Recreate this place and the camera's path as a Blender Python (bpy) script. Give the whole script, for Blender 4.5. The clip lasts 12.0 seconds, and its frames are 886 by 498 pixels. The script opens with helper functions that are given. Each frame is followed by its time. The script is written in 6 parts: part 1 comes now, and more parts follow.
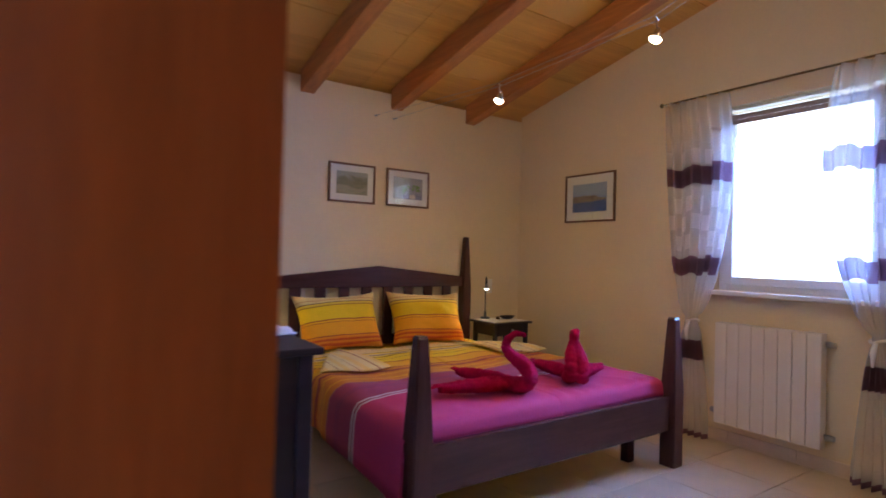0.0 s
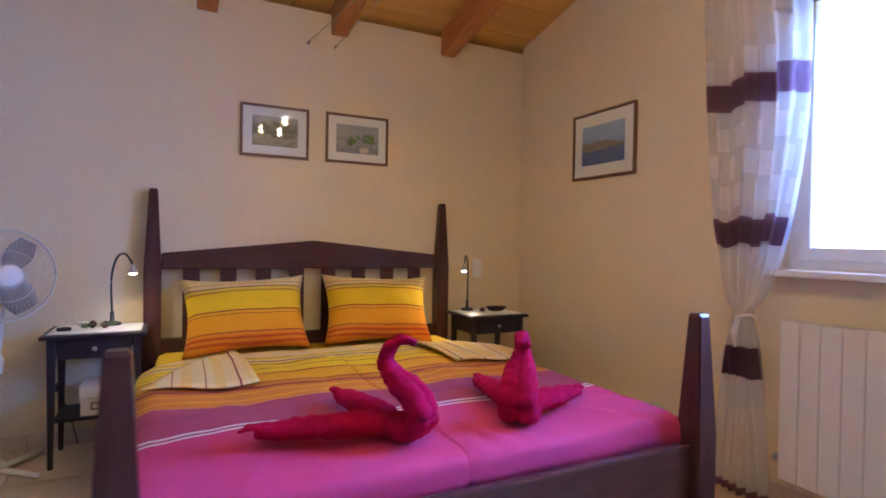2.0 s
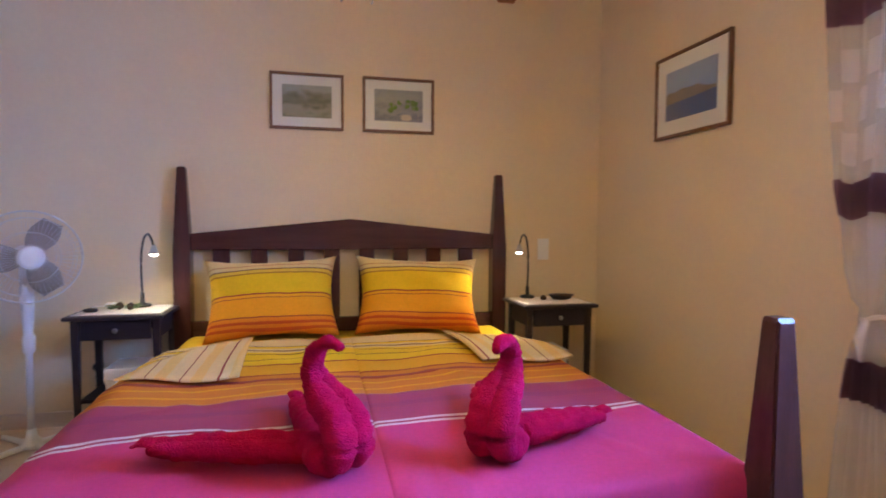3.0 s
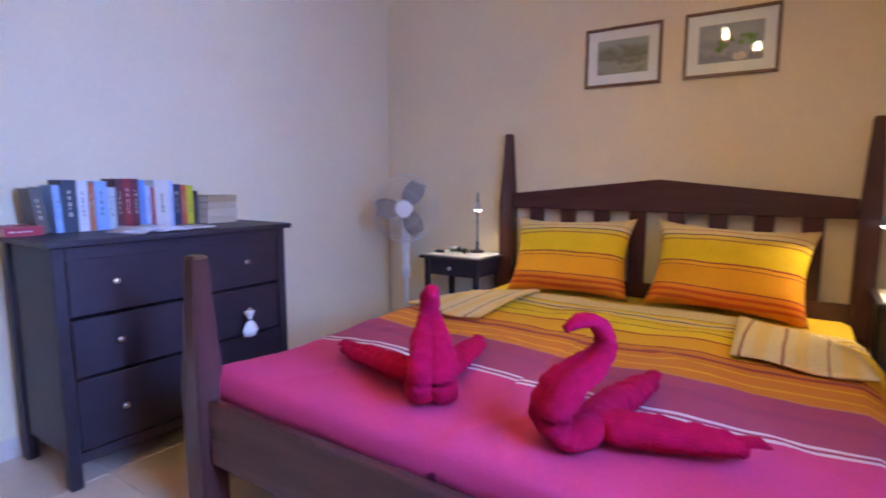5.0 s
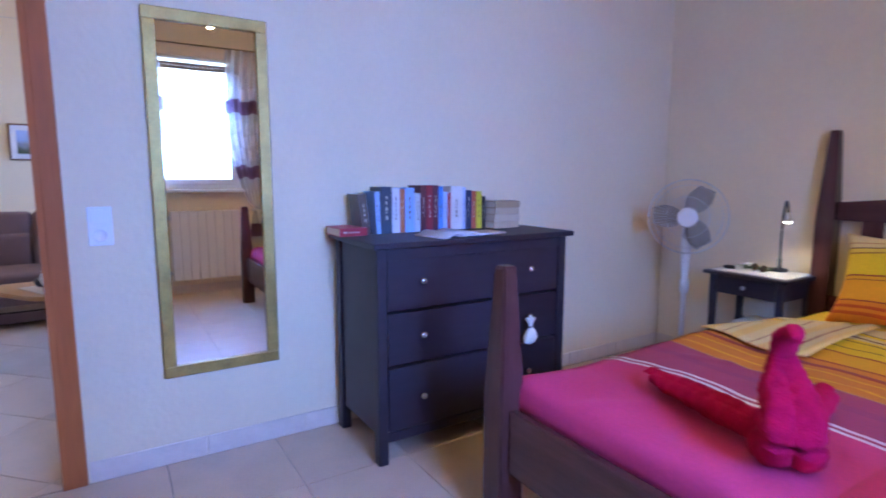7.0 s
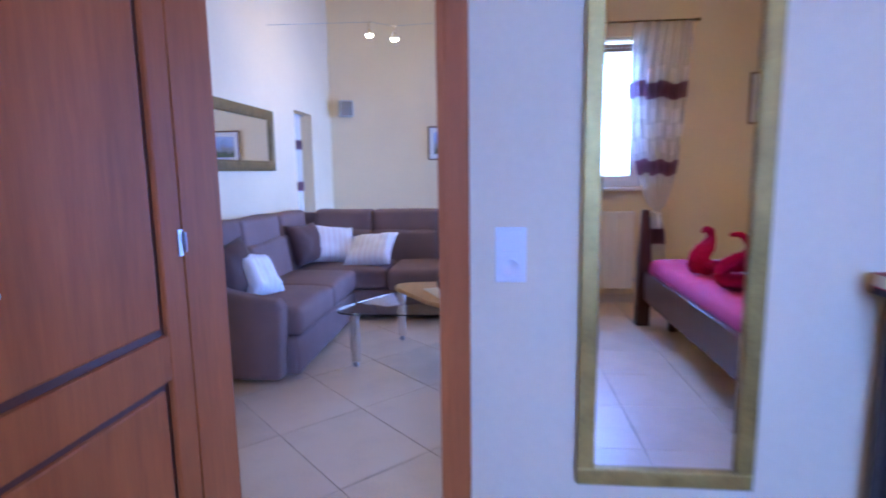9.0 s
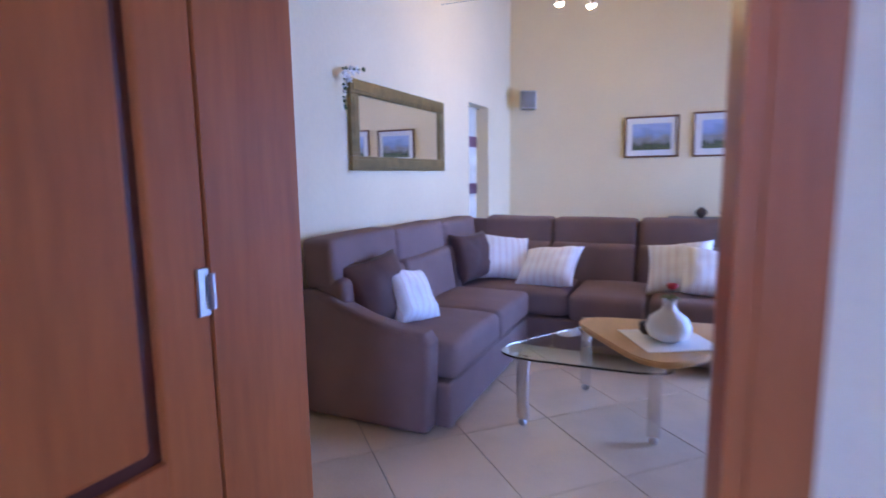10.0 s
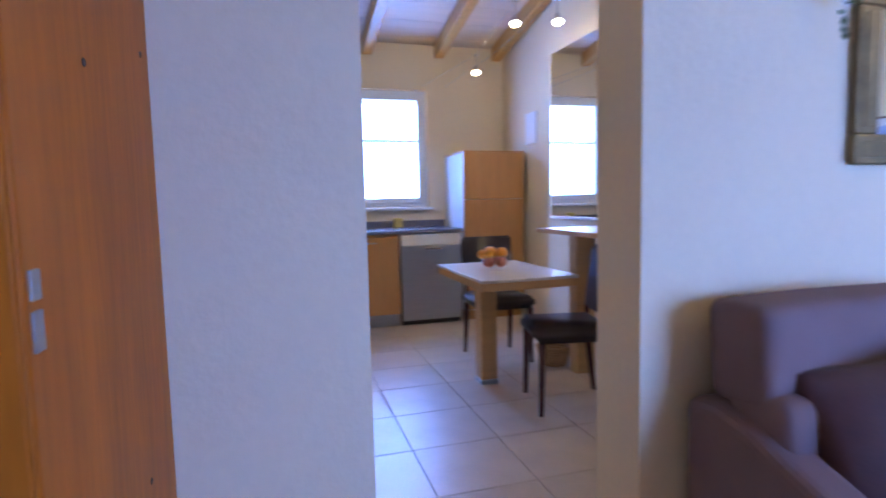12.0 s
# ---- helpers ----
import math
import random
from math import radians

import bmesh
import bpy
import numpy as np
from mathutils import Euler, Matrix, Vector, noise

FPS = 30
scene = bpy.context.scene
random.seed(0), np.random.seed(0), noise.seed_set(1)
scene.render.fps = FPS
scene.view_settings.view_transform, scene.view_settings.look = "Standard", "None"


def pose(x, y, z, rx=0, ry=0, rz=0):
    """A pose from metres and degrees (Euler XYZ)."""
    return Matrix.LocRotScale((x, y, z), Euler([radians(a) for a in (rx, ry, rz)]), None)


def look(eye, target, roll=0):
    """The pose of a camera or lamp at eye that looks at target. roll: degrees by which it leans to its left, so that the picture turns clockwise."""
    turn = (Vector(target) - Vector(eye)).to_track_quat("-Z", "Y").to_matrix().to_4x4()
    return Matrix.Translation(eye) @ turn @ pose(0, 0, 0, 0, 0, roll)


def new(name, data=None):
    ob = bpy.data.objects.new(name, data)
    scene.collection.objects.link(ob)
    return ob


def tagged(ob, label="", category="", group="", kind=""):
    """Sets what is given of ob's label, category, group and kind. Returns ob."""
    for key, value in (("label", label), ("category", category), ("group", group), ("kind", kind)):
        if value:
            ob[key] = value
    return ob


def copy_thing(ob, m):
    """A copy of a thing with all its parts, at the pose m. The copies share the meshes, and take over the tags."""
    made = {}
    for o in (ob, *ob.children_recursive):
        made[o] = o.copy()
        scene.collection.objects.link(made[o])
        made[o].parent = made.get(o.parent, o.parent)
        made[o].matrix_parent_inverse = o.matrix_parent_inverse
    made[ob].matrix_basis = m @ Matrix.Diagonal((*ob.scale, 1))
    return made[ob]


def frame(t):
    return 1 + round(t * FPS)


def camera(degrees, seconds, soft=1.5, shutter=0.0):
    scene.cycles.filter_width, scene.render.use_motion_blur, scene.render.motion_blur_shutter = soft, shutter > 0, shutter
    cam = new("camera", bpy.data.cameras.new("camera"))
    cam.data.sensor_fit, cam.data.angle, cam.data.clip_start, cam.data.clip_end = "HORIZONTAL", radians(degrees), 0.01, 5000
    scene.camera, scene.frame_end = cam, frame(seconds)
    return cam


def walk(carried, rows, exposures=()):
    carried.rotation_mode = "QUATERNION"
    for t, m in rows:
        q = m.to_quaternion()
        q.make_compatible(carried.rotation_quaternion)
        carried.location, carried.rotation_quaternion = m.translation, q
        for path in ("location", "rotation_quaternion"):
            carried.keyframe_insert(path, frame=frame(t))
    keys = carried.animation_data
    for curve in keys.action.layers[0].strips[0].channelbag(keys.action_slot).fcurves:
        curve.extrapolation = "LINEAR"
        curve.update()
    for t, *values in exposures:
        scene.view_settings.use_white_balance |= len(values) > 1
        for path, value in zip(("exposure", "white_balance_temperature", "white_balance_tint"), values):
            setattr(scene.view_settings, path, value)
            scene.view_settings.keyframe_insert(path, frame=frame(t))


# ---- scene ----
cam = camera(78.6, 12.0, soft=1.7, shutter=0.5)
PATH = [
    (0, (0.18, -0.105, 1.262), (1.31, 1.545, 1.287), 1.5),
    (0.5, (0.485, 0.046, 1.253), (1.653, 1.669, 1.28), 1.3),
    (1, (0.839, 0.181, 1.222), (2.006, 1.805, 1.243), 1.2),
    (1.5, (1.176, 0.324, 1.17), (2.237, 2.019, 1.168), 1.0),
    (2, (1.532, 0.491, 1.162), (2.423, 2.281, 1.138), 1.0),
    (2.5, (1.853, 0.62, 1.147), (2.574, 2.485, 1.099), 0.8),
    (2.7, (1.975, 0.678, 1.148), (2.606, 2.575, 1.079), 0.6),
    (4.5, (3.004, 0.871, 1.119), (2.183, 2.679, 0.884), -0.0),
    (5, (3.06, 0.883, 1.161), (1.944, 2.523, 0.904), 0.1),
    (5.5, (3.061, 0.872, 1.181), (1.717, 2.331, 0.925), -0.3),
    (6, (3.007, 0.828, 1.186), (1.527, 2.15, 0.936), -0.4),
    (6.5, (2.93, 0.795, 1.196), (1.344, 1.986, 0.943), -0.4),
    (6.7, (2.877, 0.777, 1.198), (1.253, 1.917, 0.941), -0.1),
    (8.5, (2.199, 0.766, 1.234), (0.229, 0.941, 0.939), -1.2),
    (9, (1.805, 0.702, 1.235), (-0.166, 0.51, 0.949), -0.8),
    (9.5, (1.431, 0.616, 1.233), (-0.485, 0.114, 0.952), -0.7),
    (10, (0.992, 0.51, 1.222), (-0.812, -0.31, 0.951), -0.8),
    (10.5, (0.646, 0.363, 1.228), (-1.019, -0.714, 0.966), -0.8),
    (11, (0.339, 0.184, 1.189), (-1.008, -1.279, 0.977), -1.7),
    (11.5, (0.087, 0.032, 1.202), (-0.93, -1.678, 0.996), -1.5),
    (12, (-0.124, -0.124, 1.175), (-0.69, -2.034, 1.002), -1.3),
]
EXPOSURES = [(0.0, -0.36, 6400, 10), (0.5, -0.25, 6200, 10), (1.0, -0.06, 6100, 10), (2.0, 0.1, 6100, 10), (2.5, 0.18, 6200, 10), (4.5, 0.13, 6700, 10), (5.0, 0.12, 6300, 10), (5.5, 0.09, 5950, 10), (6.0, 0.03, 5700, 10), (6.5, 0.01, 5600, 10), (8.5, -0.02, 5450, 10), (9.0, -0.08, 5450, 10), (9.5, -0.14, 5650, 10), (10.5, -0.12, 6250, 10), (11.0, -0.2, 6200, 10), (11.5, -0.22, 5600, 10), (12.0, -0.05, 5400, 10)]
walk(cam, [(t, look(eye, target, roll)) for t, eye, target, roll in PATH], EXPOSURES)

# ---- world and large lights ----
world = bpy.data.worlds.new("world")
scene.world = world
world.use_nodes = True
wn = world.node_tree.nodes
sky = wn.new("ShaderNodeTexSky")
sky.sky_type = "NISHITA"
sky.sun_disc = False
sky.sun_elevation, sky.sun_rotation = radians(48), radians(200)
wn["Background"].inputs["Strength"].default_value = 0.1
world.node_tree.links.new(sky.outputs["Color"], wn["Background"].inputs["Color"])
sun = new("sun", bpy.data.lights.new("sun", "SUN"))
sun.data.energy, sun.data.angle, sun.data.color = 2.5, radians(0.5), (1.0, 0.95, 0.88)
sun.matrix_world = look((0, -10, 11), (0.6, 0, 0))


def window_light(name, eye, target, wide, high, watts, color, spread=180):
    lamp = bpy.data.lights.new(name, "AREA")
    lamp.shape, lamp.size, lamp.size_y, lamp.energy, lamp.color = "RECTANGLE", wide, high, watts, color
    lamp.spread = radians(spread)
    ob = new(name, lamp)
    ob.matrix_world = look(eye, target)
    return ob


DAY = (0.17, 0.335, 1.0)
window_light("bedroom_daylight", (4.235, 1.5, 1.68), (0.4, 1.4, 0.62), 0.98, 1.0, 88, DAY, 122)
window_light("living_daylight", (-3.4, 3.14, 1.15), (-2.8, 0, 0.3), 2.2, 2.0, 150, (0.19, 0.355, 1.0), 130)
window_light("kitchen_daylight", (-1.25, -5.86, 1.72), (-1.25, -3, 1.3), 0.74, 1.0, 68, DAY)
BULB = (1.0, 0.74, 0.36)


def bulb_light(name, at, watts, radius=0.025):
    lamp = bpy.data.lights.new(name, "POINT")
    lamp.energy, lamp.color, lamp.shadow_soft_size = watts, BULB, radius
    ob = new(name, lamp)
    ob.location = at
    return ob


# ---- materials ----
def material(name, color, rough=0.6, metal=0.0, vary=0.12, scale=6.0, fine=60.0, bump=0.1, depth=0.002, second=None, stretch=(1, 1, 1), island=0.0, random_tone=0.0, **more):
    m = bpy.data.materials.new(name)
    m.use_nodes = True
    n, link = m.node_tree.nodes, m.node_tree.links.new
    p = n["Principled BSDF"]
    tc, mp = n.new("ShaderNodeTexCoord"), n.new("ShaderNodeMapping")
    mp.inputs["Scale"].default_value = stretch
    link(tc.outputs["Object"], mp.inputs["Vector"])
    big, small = n.new("ShaderNodeTexNoise"), n.new("ShaderNodeTexNoise")
    big.inputs["Scale"].default_value, small.inputs["Scale"].default_value = scale, fine
    big.inputs["Detail"].default_value, small.inputs["Detail"].default_value = 5, 3
    link(mp.outputs["Vector"], big.inputs["Vector"])
    link(mp.outputs["Vector"], small.inputs["Vector"])
    ramp = n.new("ShaderNodeValToRGB")
    dark = second or tuple(c * (1 - vary) for c in color)
    light = tuple(min(1, c * (1 + vary * 0.5)) for c in color)
    ramp.color_ramp.elements[0].position, ramp.color_ramp.elements[1].position = 0.3, 0.7
    ramp.color_ramp.elements[0].color, ramp.color_ramp.elements[1].color = (*dark, 1), (*light, 1)
    mix = n.new("ShaderNodeMath")
    mix.operation = "MULTIPLY_ADD"
    mix.inputs[1].default_value = 0.35
    link(small.outputs["Fac"], mix.inputs[0])
    sc = n.new("ShaderNodeMath")
    sc.operation = "MULTIPLY"
    sc.inputs[1].default_value = 0.66
    link(big.outputs["Fac"], sc.inputs[0])
    link(sc.outputs[0], mix.inputs[2])
    fac = mix.outputs[0]
    if random_tone:
        info, add = n.new("ShaderNodeObjectInfo"), n.new("ShaderNodeMath")
        add.operation = "MULTIPLY_ADD"
        add.inputs[1].default_value = random_tone
        link(info.outputs["Random"], add.inputs[0])
        link(fac, add.inputs[2])
        fac = add.outputs[0]
    if island:
        geo, add = n.new("ShaderNodeNewGeometry"), n.new("ShaderNodeMath")
        add.operation = "MULTIPLY_ADD"
        add.inputs[1].default_value = island
        link(geo.outputs["Random Per Island"], add.inputs[0])
        link(fac, add.inputs[2])
        fac = add.outputs[0]
    link(fac, ramp.inputs["Fac"])
    link(ramp.outputs["Color"], p.inputs["Base Color"])
    p.inputs["Roughness"].default_value, p.inputs["Metallic"].default_value = rough, metal
    if bump:
        b = n.new("ShaderNodeBump")
        b.inputs["Strength"].default_value, b.inputs["Distance"].default_value = bump, depth
        link(small.outputs["Fac"], b.inputs["Height"])
        link(b.outputs["Normal"], p.inputs["Normal"])
    for key, value in more.items():
        p.inputs[key.replace("_", " ")].default_value = value
    return m


def banded(name, bands, axis="Y", rough=0.85, scale=700.0, wave=0.012):
    """A woven cloth with bands of colour along one axis of its own space: rows of (start in metres, colour)."""
    m = material(name, (0.5, 0.5, 0.5), rough, bump=0.25, fine=scale, depth=0.0008)
    n, link = m.node_tree.nodes, m.node_tree.links.new
    tc, sep = n.new("ShaderNodeTexCoord"), n.new("ShaderNodeSeparateXYZ")
    wob, add = n.new("ShaderNodeTexNoise"), n.new("ShaderNodeMath")
    wob.inputs["Scale"].default_value = 4
    link(tc.outputs["Object"], wob.inputs["Vector"])
    link(tc.outputs["Object"], sep.inputs["Vector"])
    add.operation, add.inputs[1].default_value = "MULTIPLY_ADD", wave
    link(wob.outputs["Fac"], add.inputs[0])
    link(sep.outputs[axis], add.inputs[2])
    start, end = bands[0][0], bands[-1][0] + 0.05
    rng = n.new("ShaderNodeMapRange")
    rng.inputs["From Min"].default_value, rng.inputs["From Max"].default_value = start, end
    link(add.outputs[0], rng.inputs["Value"])
    prev = None
    for chunk in range(0, len(bands), 24):
        rows = bands[chunk:chunk + 24]
        r = n.new("ShaderNodeValToRGB")
        r.color_ramp.interpolation = "CONSTANT"
        while len(r.color_ramp.elements) < len(rows):
            r.color_ramp.elements.new(0.5)
        for e, (at, c) in zip(r.color_ramp.elements, rows):
            e.position = max(0, min(1, (at - start) / (end - start)))
            e.color = (*c, 1)
        link(rng.outputs["Result"], r.inputs["Fac"])
        if prev is None:
            prev = r.outputs["Color"]
        else:
            gt, mx = n.new("ShaderNodeMath"), n.new("ShaderNodeMix")
            gt.operation, gt.inputs[1].default_value = "GREATER_THAN", (rows[0][0] - start) / (end - start)
            mx.data_type = "RGBA"
            link(rng.outputs["Result"], gt.inputs[0])
            link(gt.outputs[0], mx.inputs["Factor"])
            link(prev, mx.inputs["A"])
            link(r.outputs["Color"], mx.inputs["B"])
            prev = mx.outputs["Result"]
    shade, noisy = n.new("ShaderNodeMix"), n.new("ShaderNodeTexNoise")
    noisy.inputs["Scale"].default_value, noisy.inputs["Detail"].default_value = 90, 4
    link(tc.outputs["Object"], noisy.inputs["Vector"])
    rr = n.new("ShaderNodeValToRGB")
    rr.color_ramp.elements[0].color, rr.color_ramp.elements[1].color = (0.78, 0.78, 0.78, 1), (1, 1, 1, 1)
    link(noisy.outputs["Fac"], rr.inputs["Fac"])
    shade.data_type, shade.blend_type = "RGBA", "MULTIPLY"
    shade.inputs["Factor"].default_value = 1
    link(prev, shade.inputs["A"])
    link(rr.outputs["Color"], shade.inputs["B"])
    link(shade.outputs["Result"], n["Principled BSDF"].inputs["Base Color"])
    return m


def glowing(name, color, strength):
    m = bpy.data.materials.new(name)
    m.use_nodes = True
    p = m.node_tree.nodes["Principled BSDF"]
    p.inputs["Base Color"].default_value = (*color, 1)
    p.inputs["Emission Color"].default_value = (*color, 1)
    p.inputs["Emission Strength"].default_value = strength
    return m


def clear(name, color=(1, 1, 1), rough=0.0, ior=1.45):
    m = bpy.data.materials.new(name)
    m.use_nodes = True
    p = m.node_tree.nodes["Principled BSDF"]
    p.inputs["Base Color"].default_value = (*color, 1)
    p.inputs["Transmission Weight"].default_value = 1
    p.inputs["Roughness"].default_value, p.inputs["IOR"].default_value = rough, ior
    return m


def sheer(name, color, through_share, bands=None):
    """Thin curtain cloth: part of the light goes through it."""
    m = banded(name, bands, "Z", wave=0.0) if bands else material(name, color, 0.9, bump=0.2, fine=400)
    n, link = m.node_tree.nodes, m.node_tree.links.new
    p, out = n["Principled BSDF"], n["Material Output"]
    tr, tp, mix, mix2 = n.new("ShaderNodeBsdfTranslucent"), n.new("ShaderNodeBsdfTransparent"), n.new("ShaderNodeMixShader"), n.new("ShaderNodeMixShader")
    src = p.inputs["Base Color"].links[0].from_socket
    link(src, tr.inputs["Color"])
    mix.inputs[0].default_value = 0.72
    link(p.outputs[0], mix.inputs[1])
    link(tr.outputs[0], mix.inputs[2])
    mix2.inputs[0].default_value = through_share
    link(mix.outputs[0], mix2.inputs[1])
    link(tp.outputs[0], mix2.inputs[2])
    link(mix2.outputs[0], out.inputs["Surface"])
    return m


PLASTER = material("cream_plaster", (0.80, 0.665, 0.44), 0.9, vary=0.06, scale=1.6, fine=45, bump=0.35, depth=0.004)
TILE = material("beige_floor_tile", (0.62, 0.485, 0.345), 0.32, vary=0.16, scale=5, fine=90, bump=0.05, depth=0.001, random_tone=0.22)
GROUT = material("grey_grout", (0.33, 0.28, 0.23), 0.9, vary=0.2)
BASE = material("skirting_tile", (0.70, 0.58, 0.47), 0.3, vary=0.12, scale=8, random_tone=0.1)
CEILING = material("varnished_pine_board", (0.66, 0.37, 0.09), 0.5, vary=0.2, scale=2.0, fine=14, stretch=(0.35, 6, 6), bump=0.15, island=0.3, second=(0.52, 0.26, 0.055))
PALEBOARD = material("whitewashed_board", (0.74, 0.60, 0.46), 0.55, vary=0.1, scale=2.0, fine=14, stretch=(0.35, 6, 6), bump=0.12, island=0.25)
BEAM = material("stained_beam", (0.50, 0.185, 0.045), 0.42, vary=0.35, scale=4, fine=30, stretch=(7, 0.4, 7), bump=0.2)
DOORWOOD = material("orange_stained_door", (0.46, 0.133, 0.034), 0.5, Specular_IOR_Level=0.2, vary=0.26, scale=2.2, fine=13, stretch=(5, 5, 0.55), bump=0.08)
# near-black: the shade in the door's panel grooves, put into the colour
DOORGROOVE = material("dark_groove_shade", (0.10, 0.022, 0.01), 0.4, vary=0.2)
DOORPINE = material("orange_varnished_pine", (0.48, 0.135, 0.008), 0.45, Specular_IOR_Level=0.15, vary=0.35, scale=2.4, fine=14, stretch=(4, 4, 0.5), bump=0.08)
PINE = material("honey_pine", (0.62, 0.33, 0.085), 0.42, vary=0.25, scale=3, fine=25, stretch=(8, 8, 0.6), bump=0.1)
WENGE = material("dark_brown_stained_wood", (0.078, 0.029, 0.027), 0.26, vary=0.35, scale=4, fine=45, stretch=(8, 8, 0.7), bump=0.12)
WENGE_X = material("dark_brown_stained_rail", (0.078, 0.029, 0.027), 0.26, vary=0.35, scale=4, fine=45, stretch=(0.7, 8, 8), bump=0.12)
DRESSER = material("black_brown_lacquer", (0.022, 0.015, 0.024), 0.46, Specular_IOR_Level=0.5, vary=0.3, scale=5, fine=60, stretch=(1, 1, 6), bump=0.08)
CHROME = material("chrome", (0.78, 0.78, 0.80), 0.16, 1.0, vary=0.04, bump=0.0)
STEEL = material("brushed_steel", (0.48, 0.49, 0.50), 0.34, 1.0, vary=0.1, fine=200, stretch=(1, 1, 14), bump=0.05)
GILT = material("brass_gilt_frame", (0.38, 0.25, 0.06), 0.45, 0.6, vary=0.4, scale=12, fine=80, bump=0.25)
BRONZE = material("dark_bronze_frame", (0.22, 0.155, 0.06), 0.45, 0.5, vary=0.4, scale=14, fine=80, bump=0.25)
WHITE = material("white_paint", (0.80, 0.79, 0.77), 0.35, vary=0.04, bump=0.03)
RADIATOR = material("radiator_enamel", (0.82, 0.76, 0.70), 0.3, vary=0.04, bump=0.02)
PLASTIC = material("white_plastic", (0.82, 0.82, 0.80), 0.3, vary=0.03, bump=0.0)
BLINDSLAT = material("brown_blind_slat", (0.30, 0.23, 0.21), 0.5, vary=0.1, bump=0.05)
BLACK = material("black_plastic", (0.02, 0.02, 0.022), 0.4, vary=0.2, bump=0.05)
TOWEL = material("magenta_terry", (0.53, 0.005, 0.062), 1.0, vary=0.3, scale=26, fine=240, bump=1.0, depth=0.008, Specular_IOR_Level=0.1)
YELLOWSHEET = material("yellow_bed_sheet", (0.85, 0.55, 0.01), 0.85, vary=0.1, scale=10, fine=300, bump=0.2)
SOFA = material("taupe_sofa_fabric", (0.215, 0.140, 0.128), 0.95, vary=0.16, scale=5, fine=420, bump=0.5, depth=0.002)
CUSHION_BROWN = material("brown_velvet", (0.085, 0.034, 0.028), 0.7, vary=0.3, scale=10, fine=200, bump=0.3, Sheen_Weight=0.12)
CUSHION_WHITE = banded("white_striped_cushion", [(-0.4 + 0.05 * i + d, c) for i in range(16) for d, c in ((0, (0.90, 0.88, 0.88)), (0.036, (0.82, 0.74, 0.73)))], "X", wave=0.004)
CLOTH = material("white_cloth", (0.84, 0.82, 0.78), 0.9, vary=0.05, fine=500, bump=0.3)
GLASS = clear("clear_glass")
TABLEGLASS = clear("green_tinted_glass", (0.86, 0.95, 0.92))
MIRROR = material("mirror_silver", (0.92, 0.93, 0.94), 0.012, 1.0, vary=0.0, bump=0.0)
BEECH = material("beech_veneer", (0.60, 0.34, 0.13), 0.3, vary=0.14, scale=3, fine=30, stretch=(1, 8, 8), bump=0.05)
KITCHENWOOD = material("honey_kitchen_front", (0.52, 0.26, 0.08), 0.36, vary=0.16, scale=3, fine=24, stretch=(7, 7, 0.7), bump=0.06)
GRANITE = material("grey_granite", (0.20, 0.19, 0.20), 0.2, vary=0.5, scale=60, fine=220, bump=0.03)
LEATHER = material("dark_brown_leather", (0.030, 0.018, 0.016), 0.42, vary=0.3, scale=9, fine=180, bump=0.3)
TABLEWHITE = material("pale_tabletop", (0.68, 0.62, 0.55), 0.28, vary=0.06, bump=0.03)
PAPER = material("book_paper", (0.76, 0.68, 0.54), 0.9, vary=0.1, fine=300, stretch=(1, 1, 20), bump=0.2)
FRAMEWOOD = material("walnut_picture_frame", (0.17, 0.075, 0.035), 0.4, vary=0.25, fine=60, bump=0.1)
MAT = material("white_picture_mount", (0.80, 0.78, 0.76), 0.9, vary=0.03)
BULBGLOW = glowing("lit_bulb", (1.0, 0.88, 0.68), 30)
LEDGLOW = glowing("lit_reading_bulb", (1.0, 0.95, 0.85), 22)
GREEN = material("leaf_green", (0.08, 0.13, 0.04), 0.6, vary=0.4, scale=30)
CONE = material("pine_cone", (0.10, 0.055, 0.035), 0.8, vary=0.4, scale=30)
ROSE = material("red_petal", (0.55, 0.01, 0.03), 0.6, vary=0.3, scale=30)
OUTSIDE = glowing("bright_outdoors", (0.74, 0.87, 1.0), 3.4)


# ---- building helpers ----
def bx(bm, x0, x1, y0, y1, z0, z1, bevel=0.0):
    v = bmesh.ops.create_cube(bm, size=1.0)["verts"]
    bmesh.ops.scale(bm, vec=(x1 - x0, y1 - y0, z1 - z0), verts=v)
    bmesh.ops.translate(bm, vec=((x0 + x1) / 2, (y0 + y1) / 2, (z0 + z1) / 2), verts=v)
    if bevel:
        edges = list({e for w in v for e in w.link_edges})
        bmesh.ops.bevel(bm, geom=edges, offset=bevel, segments=2, profile=0.5, affect="EDGES")


def prism(bm, poly, lo, hi, axis="x"):
    """A flat outline drawn out along an axis. x: outline in (y, z); y: in (x, z); z: in (x, y)."""
    put = {"x": lambda a, p: (a, p[0], p[1]), "y": lambda a, p: (p[0], a, p[1]), "z": lambda a, p: (p[0], p[1], a)}[axis]
    a = [bm.verts.new(put(lo, p)) for p in poly]
    b = [bm.verts.new(put(hi, p)) for p in poly]
    bm.faces.new(a[::-1])
    bm.faces.new(b)
    for i in range(len(poly)):
        j = (i + 1) % len(poly)
        bm.faces.new((a[i], a[j], b[j], b[i]))
    bmesh.ops.recalc_face_normals(bm, faces=bm.faces[:])


